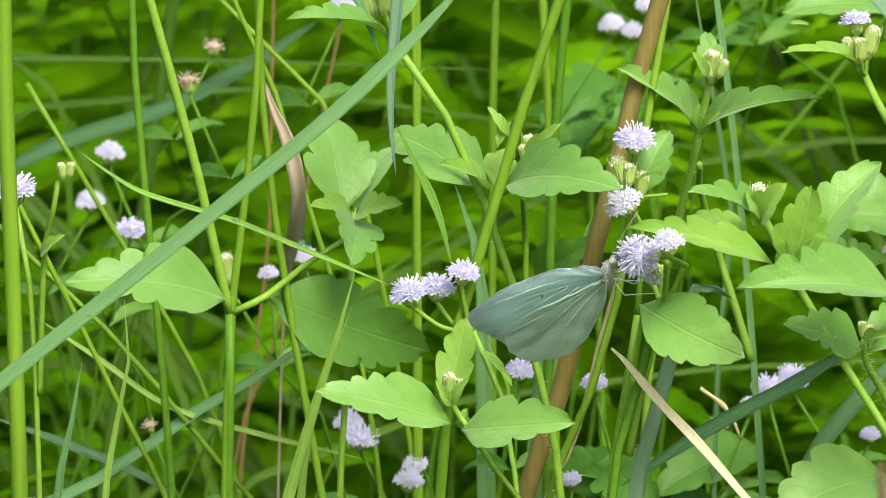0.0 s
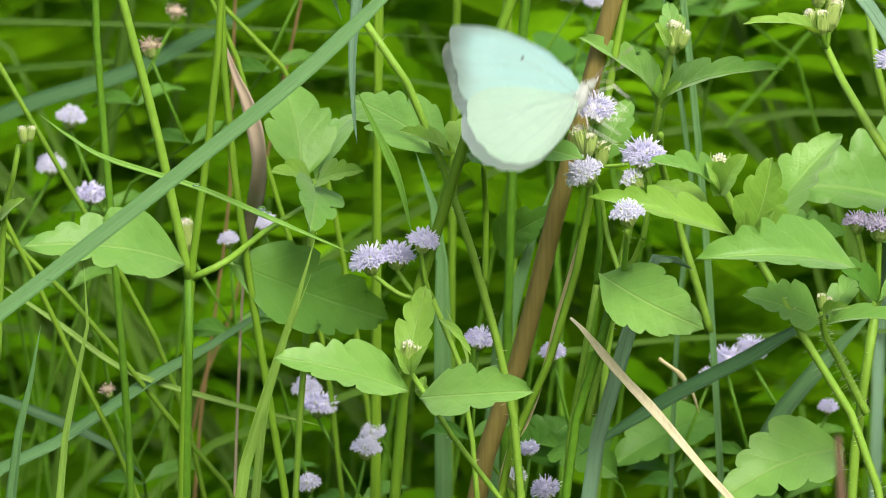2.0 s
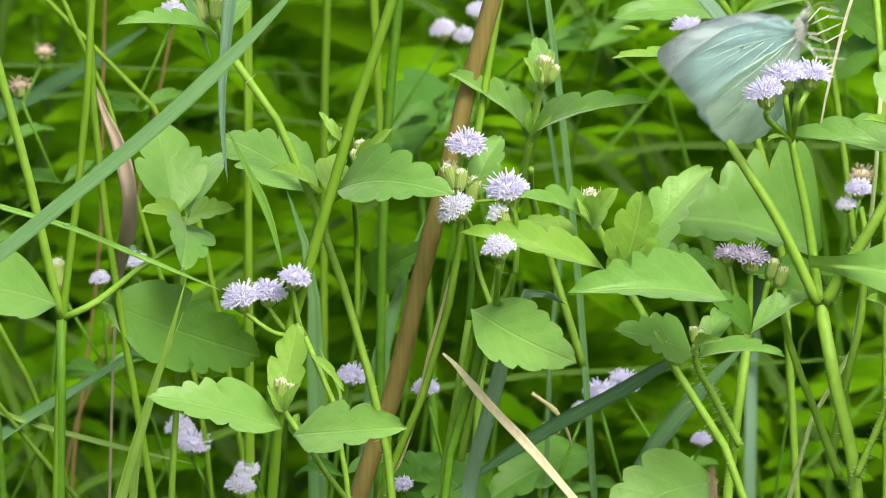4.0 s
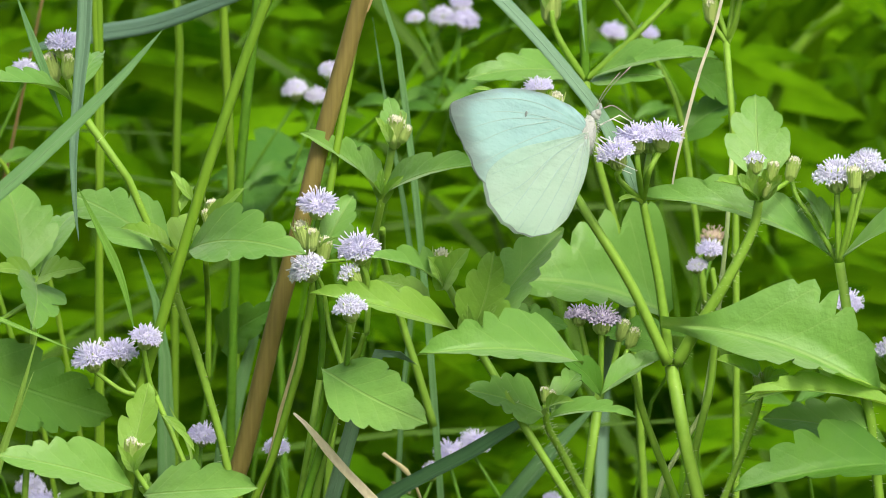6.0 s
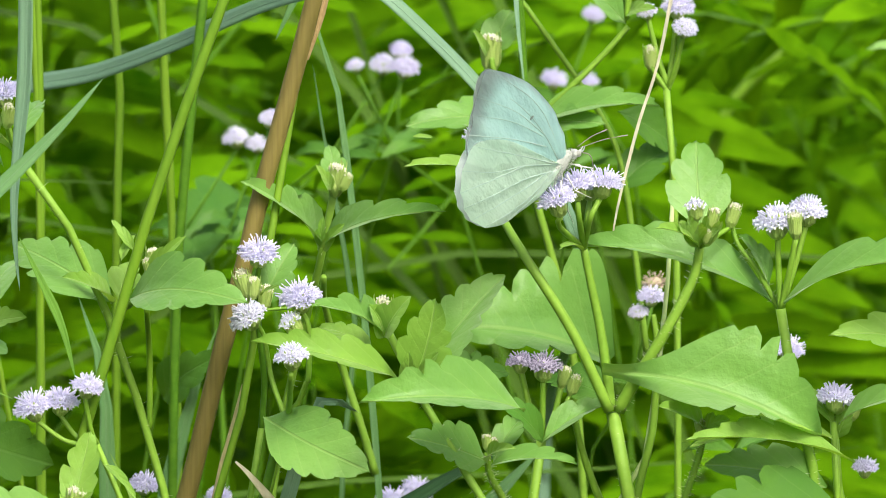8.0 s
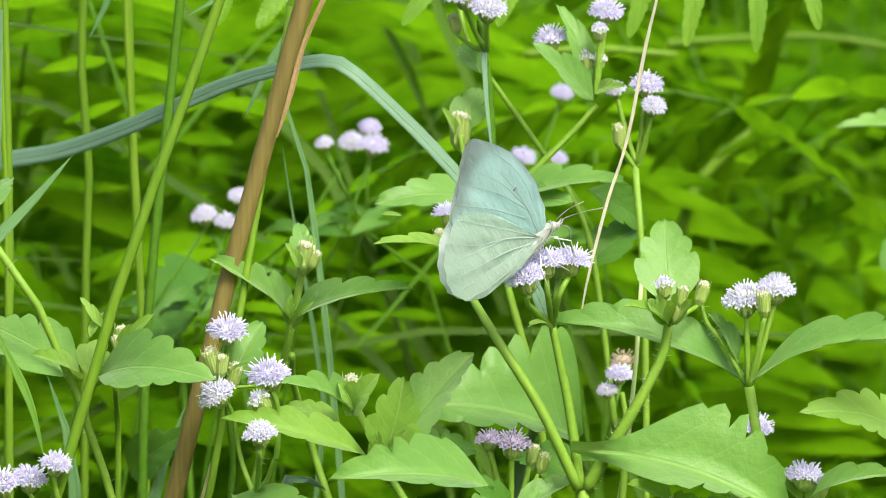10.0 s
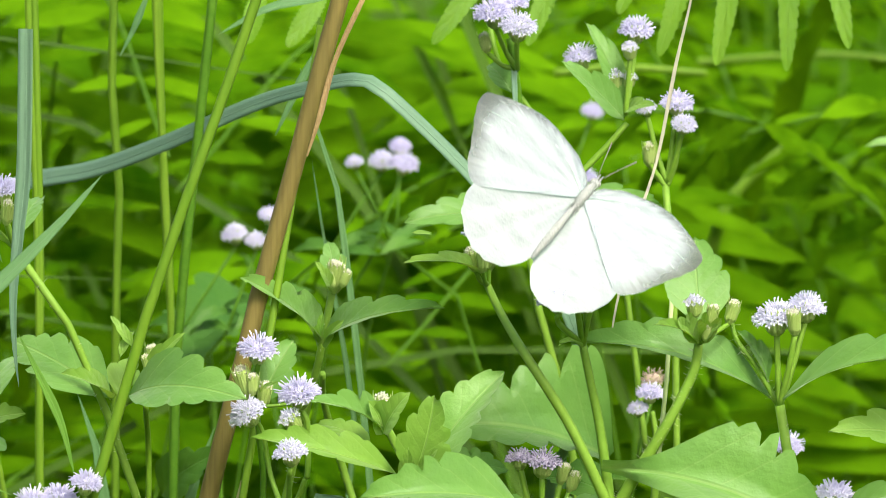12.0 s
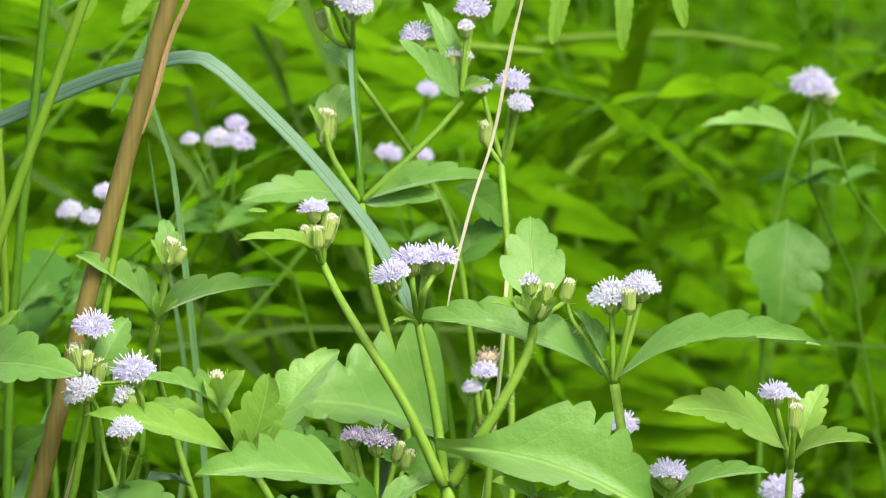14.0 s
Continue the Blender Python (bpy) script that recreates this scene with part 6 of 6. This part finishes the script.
# ---- the butterfly ----
def wing_material(name, hind=False, upper=False):
    """Powdery scales: mint-white, yellower towards the inner margin, with a grey-brown tip. Position is the wing's own y (to the head) and z (out)."""
    m, nt, p = material(name)
    tc = nt.nodes.new("ShaderNodeTexCoord")
    sep = nt.nodes.new("ShaderNodeSeparateXYZ")
    nt.links.new(tc.outputs["Object"], sep.inputs[0])
    grain = noise_of(nt, 2600, 2)
    cloud = noise_of(nt, 160, 3)
    tone = ramp(nt, cloud, 0.3, 0.7)
    warm = ramp(nt, sep.outputs[1], -0.006, -0.016)
    base = mixed(nt, warm, mixed(nt, tone, (0.36, 0.59, 0.58), (0.44, 0.67, 0.66)), mixed(nt, tone, (0.42, 0.6, 0.54), (0.48, 0.66, 0.6)))
    if hind:
        base = mixed(nt, tone, (0.42, 0.6, 0.53), (0.5, 0.67, 0.6))
    if upper:
        base = mixed(nt, tone, (0.86, 0.93, 0.97), (0.9, 0.96, 0.99))
    edge = math_node(nt, "ADD", sep.outputs[2], math_node(nt, "MULTIPLY", math_node(nt, "SUBTRACT", cloud, 0.5), 0.004))
    fore = ramp(nt, sep.outputs[1], -0.026, -0.012)
    tip = math_node(nt, "MULTIPLY", ramp(nt, edge, 0.0245, 0.0305), fore)
    col = mixed(nt, math_node(nt, "MULTIPLY", tip, 0.0 if hind else 1.0 if upper else 0.4), base, (0.17, 0.16, 0.14))
    uv = nt.nodes.new("ShaderNodeUVMap")
    rad = nt.nodes.new("ShaderNodeSeparateXYZ")
    nt.links.new(uv.outputs[0], rad.inputs[0])
    fan = nt.nodes.new("ShaderNodeMapping")
    fan.inputs["Scale"].default_value = (1.5, 110.0, 1.0)
    nt.links.new(uv.outputs[0], fan.inputs[0])
    comb = nt.nodes.new("ShaderNodeTexNoise")
    comb.inputs["Scale"].default_value, comb.inputs["Detail"].default_value = 1.0, 2.0
    nt.links.new(fan.outputs[0], comb.inputs["Vector"])
    streak = math_node(nt, "ADD", rad.outputs[0], math_node(nt, "MULTIPLY", math_node(nt, "SUBTRACT", comb.outputs["Fac"], 0.5), 0.3))
    rim = math_node(nt, "MULTIPLY", ramp(nt, streak, 0.84, 1.0), fore)
    col = mixed(nt, math_node(nt, "MULTIPLY", rim, 0.12 if hind else 0.85 if upper else 0.62), col, (0.24, 0.23, 0.22))
    nt.links.new(col, p.inputs["Base Color"])
    p.inputs["Roughness"].default_value, p.inputs["Specular IOR Level"].default_value = 0.75, 0.2
    p.inputs["Sheen Weight"].default_value = 0.15
    crease = noise_of(nt, 300, 3, (1.0, 1.0, 0.5))
    bumped(nt, p, math_node(nt, "ADD", math_node(nt, "MULTIPLY", grain, 0.3), math_node(nt, "MULTIPLY", crease, 3.0)), 0.9, 0.0004)
    if upper:
        # sparse white scales on a clear membrane
        clear = nt.nodes.new("ShaderNodeBsdfTransparent")
        mx = nt.nodes.new("ShaderNodeMixShader")
        mx.inputs[0].default_value = 0.58
        nt.links.new(p.outputs[0], mx.inputs[1])
        nt.links.new(clear.outputs[0], mx.inputs[2])
        nt.links.new(mx.outputs[0], nt.nodes["Material Output"].inputs[0])
    else:
        translucent(nt, p, mixed(nt, 0.8, col, (0.84, 0.93, 0.78) if hind else (0.78, 0.93, 0.88)), 0.77)
    return m


WING = wing_material("forewing_scales")
WING_HIND = wing_material("hindwing_scales", hind=True)
WING_TOP = wing_material("upper_scales", upper=True)
WING_TOP_HIND = wing_material("upper_hindwing_scales", hind=True, upper=True)
VEIN = plain_material("pale_vein", (0.54, 0.7, 0.63), (0.7, 0.8, 0.73), 900, 0.7, bump=0, thin=0.4)
FUR = plain_material("pale_fur", (0.26, 0.29, 0.26), (0.55, 0.58, 0.53), 2500, 0.9, bump=0.6)
FLUFF = plain_material("pale_fluff", (0.5, 0.55, 0.5), (0.75, 0.8, 0.75), 2500, 0.8, bump=0, thin=0.3)
EYE_MAT = plain_material("butterfly_eye", (0.25, 0.27, 0.22), (0.45, 0.46, 0.4), 900, 0.35, bump=0.1)
LIMB = plain_material("pale_leg", (0.7, 0.72, 0.62), (0.85, 0.86, 0.78), 900, 0.7, bump=0)
ANTENNA = plain_material("antenna", (0.2, 0.17, 0.14), (0.4, 0.35, 0.29), 900, 0.6, bump=0)
SPOT = plain_material("wing_spot", (0.16, 0.2, 0.18), (0.25, 0.3, 0.27), 900, 0.8, bump=0)

U = 0.000125
FORE = [(0, 4), (20, 24), (60, 36), (110, 38), (160, 30), (205, 9), (238, -13), (254, -31), (243, -57), (222, -84), (197, -112), (174, -140), (142, -148), (110, -120), (70, -78), (30, -30), (4, -10)]
HIND = [(2, -6), (30, -22), (75, -44), (122, -70), (158, -106), (168, -138), (158, -165), (140, -188), (118, -203), (92, -213), (66, -214), (40, -205), (20, -188), (6, -165), (-4, -130), (-10, -90), (-11, -50), (-6, -20)]


def sway(c, k):
    """Bellying and pleating of a wing between its veins."""
    a = math.atan2(c.y, c.z + 1e-6)
    return 0.0005 * math.sin(math.pi * k * 0.9) + 0.0002 * math.sin(a * 21) * k + 0.0003 * noise.noise(c * 230) + 0.00012 * noise.noise(c * 700)


def wing_parts(parent, outline, name, side, veins, x0, spot=None):
    """One wing in the plane of y and z: a membrane scaled on both faces, raised veins, all turning about the body's line."""
    pts = spline([(0, y * U, z * U) for z, y in outline] + [(0, outline[0][1] * U, outline[0][0] * U)], 120)[:-1]
    root = Vector((0, -0.0012, 0.0002))
    # the margin draws in a little between the ends of the veins
    notch = 0.014 if name == "hindwing" else 0.007
    ends = [Vector((0, v[-1][1] * U, v[-1][0] * U)) for v in veins]
    for q in pts:
        gap = min((q - e).length for e in ends)
        if q.length > 0.014 and gap < 0.0032:
            q *= 1 - notch * min(1.0, gap / 0.0016)
        elif q.length > 0.014:
            q *= 1 - notch
    bm = bmesh.new()
    n, rings = len(pts), 20
    uv = bm.loops.layers.uv.verify()
    for gap, slot in ((0.00005, 0), (-0.00005, 1)):
        grid = []
        for r in range(1, rings + 1):
            k = r / rings
            grid.append([])
            for q in pts:
                c = root.lerp(q, k)
                c.x = side * (x0 + gap + sway(c, k))
                grid[-1].append(bm.verts.new(c))
        hub = bm.verts.new(root + Vector((side * (x0 + gap), 0, 0)))
        for k in range(n):
            bm.faces.new((hub, grid[0][k], grid[0][(k + 1) % n])).material_index = slot
            for r, (a, b) in enumerate(zip(grid, grid[1:]), 1):
                f = bm.faces.new((a[k], b[k], b[(k + 1) % n], a[(k + 1) % n]))
                f.material_index = slot
                for loop, u in zip(f.loops, (r, r + 1, r + 1, r)):
                    loop[uv].uv = (u / rings, k / n)
    wing = part(name, bm, [WING_HIND, WING_TOP_HIND] if name == "hindwing" else [WING, WING_TOP], parent)
    for v in veins:
        vb = bmesh.new()
        line = [Vector((0, y * U, z * U)) for z, y in v]
        line = spline(line, 14)
        for c in line:
            k = min(1.0, c.length / 0.028)
            c.x = side * (x0 + 0.0001 + sway(c, k))
        tube(vb, line, [0.00014 - 0.00007 * i / 14 for i in range(15)], 5)
        part("vein", vb, VEIN, wing)
    if spot:
        vb = bmesh.new()
        z, y = spot
        bmesh.ops.create_icosphere(vb, subdivisions=2, radius=0.0005)
        for q in vb.verts:
            q.co = Vector((side * (x0 + 0.001) + q.co.x * 0.12, y * U + q.co.y * 1.4, z * U + q.co.z * 0.6))
        part("spot", vb, SPOT, wing, "small dark wing spot")
    return wing


def ellipsoid(name, parent, mat, at, size, rot=0.0, sub=3, label=""):
    bm = bmesh.new()
    bmesh.ops.create_icosphere(bm, subdivisions=sub, radius=1.0)
    m = Matrix.Translation(at) @ Matrix.Rotation(rot, 4, "X") @ Matrix.Diagonal((*size, 1))
    for v in bm.verts:
        v.co += v.co.normalized() * 0.05 * noise.noise(v.co * 5)
        v.co = m @ v.co
    return part(name, bm, mat, parent, label)


def butterfly():
    """Head to +y, back to +z; closed wings stand in the y-z plane."""
    b = tagged(new("butterfly"), "pale mint-white butterfly with grey-tipped wings feeding on flowers", "butterfly")
    ellipsoid("thorax", b, FUR, (0, -0.0006, -0.0005), (0.0012, 0.0040, 0.0017), 0.14)
    ellipsoid("abdomen", b, FUR, (0, -0.0115, 0.0009), (0.0009, 0.0082, 0.0011), -0.04)
    ellipsoid("head", b, FUR, (0, 0.0037, -0.0013), (0.001, 0.0011, 0.0011), 0)
    for s in (-1, 1):
        ellipsoid("eye", b, EYE_MAT, (s * 0.0007, 0.0042, -0.0015), (0.0006, 0.0008, 0.0008), 0, 2)
        bm = bmesh.new()
        line = spline([Vector((s * 0.0005, 0.0055, -0.001)), Vector((s * 0.002, 0.0105, -0.003)), Vector((s * 0.0035, 0.0155, -0.006))], 10)
        tube(bm, line, [0.00007] * 8 + [0.0001, 0.00017, 0.00012], 5)
        part("antenna", bm, ANTENNA, b)
        bm = bmesh.new()
        tube(bm, spline([Vector((s * 0.0003, 0.0048, -0.0018)), Vector((s * 0.0004, 0.0058, -0.0021)), Vector((s * 0.0003, 0.0066, -0.0018))], 5), (0.0003, 0.0001), 5)
        part("palp", bm, FUR, b)
        for k, (y0, y1, z1, y2, z2) in enumerate(((0.002, 0.0045, -0.006, 0.0035, -0.0105), (-0.001, -0.002, -0.0065, 0.0005, -0.0115), (-0.003, -0.0055, -0.005, -0.0065, -0.0125))):
            bm = bmesh.new()
            tube(bm, [Vector((s * 0.0008, y0, -0.003)), Vector((s * 0.0022, y1, z1)), Vector((s * 0.0018, y2, z2))], [0.0002, 0.00014, 0.00008], 5)
            part("leg", bm, LIMB, b)
    rng, fz = random.Random(3), bmesh.new()
    for _ in range(420):
        d = Vector((rng.uniform(-1, 1), rng.uniform(-1, 1), rng.uniform(-1, 0.7))).normalized()
        c = Vector((d.x * 0.0011, -0.0004 + d.y * 0.0046, -0.0006 + d.z * 0.0016))
        tube(fz, [c, c + (d + Vector((0, -0.5, 0))) * rng.uniform(0.0004, 0.0011)], [0.00005, 0.00002], 3)
    part("fur", fz, FLUFF, b, "fine pale grey hairs")["kind"] = "stuff"
    bm = bmesh.new()
    tube(bm, spline([Vector((0, 0.0055, -0.0026)), Vector((0, 0.0068, -0.005)), Vector((0, 0.005, -0.0095))], 10), (0.00014, 0.00009), 5)
    part("proboscis", bm, ANTENNA, b)
    fv = [[(4, -4), (60, 14), (140, 14), (246, -22)], [(4, -5), (70, -2), (150, -12), (246, -50)], [(70, -2), (150, -26), (231, -74)], [(70, -6), (140, -42), (210, -98)], [(50, -12), (120, -64), (187, -125)], [(4, -8), (70, -60), (155, -143)]]
    hv = [[(3, -10), (70, -58), (158, -125)], [(3, -12), (36, -44), (64, -76), (96, -124), (150, -176)], [(60, -70), (82, -122), (120, -202)], [(4, -28), (40, -84), (58, -130), (92, -213)], [(8, -30), (30, -110), (62, -213)], [(2, -20), (8, -110), (32, -198)], [(0, -16), (-2, -90), (8, -165)]]
    wings = []
    for side in (1, -1):
        pair = new("wing_pair")
        pair.parent = b
        fore = wing_parts(pair, FORE, "forewing", side, fv, 0.0002, (118, -8))
        wing_parts(pair, HIND, "hindwing", side, hv, 0.0007)
        wings.append((pair, side, fore))
    return b, wings


BUTTERFLY, WINGS = butterfly()


# ---- movement ----
def motions():
    rest = [
        (0.0, -0.0371, -0.018, 0.5625, 94.3, 40.5, -66.2),
        (0.5, -0.0357, -0.018, 0.5674, 82.7, 27.0, -63.6),
        (1.0, -0.0355, -0.018, 0.5661, 70.1, -5.0, -58.3),
        (1.5, -0.038, -0.018, 0.5663, 80.7, -14.0, -68.7),
        (1.7, -0.0387, -0.018, 0.5654, 80.1, -15.1, -65.3),
        (1.8, -0.0387, -0.018, 0.5657, 77.9, -10.7, -62.3),
        (1.9, -0.0369, -0.018, 0.5665, 70.2, -8.5, -53.5),
        (2.0, -0.0341, -0.018, 0.5954, 56.9, -40.5, -72.0),
        (2.1, -0.0214, -0.018, 0.6065, 92.5, 39.6, -72.6),
        (2.2, 0.0041, -0.02, 0.6114, 100, 30, -110),
        (2.4, 0.0497, -0.02, 0.6476, 80, 20, -100),
        (2.8, 0.123, 0.0, 0.727, 70, 10, -90),
        (3.4, 0.1575, -0.02, 0.7262, 80, 10, -75),
        (3.8, 0.0859, 0.0, 0.6642, 85, 15, -70),
        (4.05, 0.0337, 0.0, 0.608, 90, 22, -66),
        (4.3, 0.0258, -0.018, 0.6041, 87.5, 24.2, -68.0),
        (4.5, 0.0283, -0.018, 0.6068, 76.1, -2.9, -62.3),
        (5.0, 0.0264, -0.018, 0.6074, 88.5, -12.0, -82.9),
        (5.5, 0.0272, -0.018, 0.6081, 80.5, -21.9, -72.5),
        (6.0, 0.0287, -0.018, 0.6088, 73.3, -15.8, -71.1),
        (6.5, 0.0303, -0.018, 0.6102, 63.2, -24.1, -69.9),
        (7.0, 0.0332, -0.018, 0.6122, 47.8, -5.2, -53.0),
        (7.5, 0.0347, -0.018, 0.6125, 44.9, 0.8, -51.7),
        (8.0, 0.036, -0.018, 0.6122, 40.5, 6.0, -51.5),
        (8.5, 0.0349, -0.018, 0.614, 41.2, -5.1, -52.0),
        (10.8, 0.0405, -0.018, 0.6131, 37.1, 25.3, -46.3),
        (11.0, 0.0408, -0.018, 0.6135, 35.1, 30.8, -50.8),
        (11.5, 0.0412, -0.018, 0.6133, 36.0, 30.5, -54.0),
        (11.7, 0.0417, -0.018, 0.6146, 37.9, 26.7, -50.6),
        (11.8, 0.0414, -0.018, 0.616, 37.6, 19.0, -50.9),
        (11.9, 0.0412, -0.018, 0.6158, 38.6, 17.0, -48.5),
        (12.0, 0.0416, -0.01, 0.6253, 60.4, 36.4, -13.5),
        (12.1, 0.0596, -0.01, 0.6415, 29.8, 6.2, -68.0),
        (12.2, 0.1303, -0.01, 0.6756, 29.8, 6.2, -68.0),
        (12.5, 0.2472, -0.01, 0.7545, 29.8, 6.2, -68.0),
        (13.2, 0.4236, 0.1, 0.8862, 29.8, 6.2, -68.0),
        (14.0, 0.6706, 0.3, 1.0363, 29.8, 6.2, -68.0),
    ]
    rows = [(t, pose(x, y, z, a, b, c)) for t, x, y, z, a, b, c in rest]
    walk(BUTTERFLY, rows)
    # opening of each wing from upright, in degrees
    spread = [(0.0, 0.3), (1.9, 0.3), (2.0, 6), (2.1, 10), (2.2, 38), (2.3, 75), (2.4, 15), (2.5, 70), (2.6, 12), (2.7, 75), (2.8, 10), (2.9, 75), (3.0, 12), (3.1, 75), (3.2, 10), (3.3, 75), (3.4, 12), (3.5, 75), (3.6, 10), (3.7, 70), (3.8, 20), (3.9, 50), (4.0, 8), (4.1, 0.3),
              (11.9, 0.3), (12.0, 72), (12.1, 18), (12.2, 75), (12.3, 10), (12.4, 75), (12.5, 15), (12.7, 75), (12.9, 10), (13.1, 75), (13.3, 10), (13.5, 75), (13.7, 10), (14.0, 75)]
    lift = [(0.0, -11.0), (0.5, -1.8), (1.0, -11.4), (1.5, -0.3), (1.7, -6.6), (1.8, -6.4), (1.9, -8.6), (2.0, 5.0), (2.1, 8.2), (4.3, -5.3), (4.5, -4.8), (5.0, -0.7), (5.5, 6.3), (6.0, 1.7), (6.5, 6.0), (7.0, 5.0), (7.5, 1.7), (8.0, -0.1), (8.5, 3.0), (10.8, 1.7), (11.0, 1.7), (11.5, 1.3), (11.7, 2.3), (11.8, 7.1), (11.9, 7.3), (12.0, 9), (12.1, 6), (14.0, 8)]
    for pair, side, fore in WINGS:
        walk(pair, [(t, pose(0, 0, 0, 0, side * a, 0)) for t, a in spread])
        walk(fore, [(t, pose(0, 0, 0, -a, 0, 0)) for t, a in lift])
    # the stalk bends under the butterfly and springs up when it leaves
    arm, bend = STALK[0]
    at = lambda ry, rx: Matrix.Translation(bend) @ pose(0, 0, 0, rx, ry, 0)
    walk(arm, [(0.0, at(-60, 50)), (1.0, at(-58, 49)), (1.9, at(-59, 50)), (2.0, at(5, 3)), (2.1, at(-3, -1)), (2.3, at(1, 0)), (2.7, at(0, 0)), (14.0, at(0, 0))])


motions()
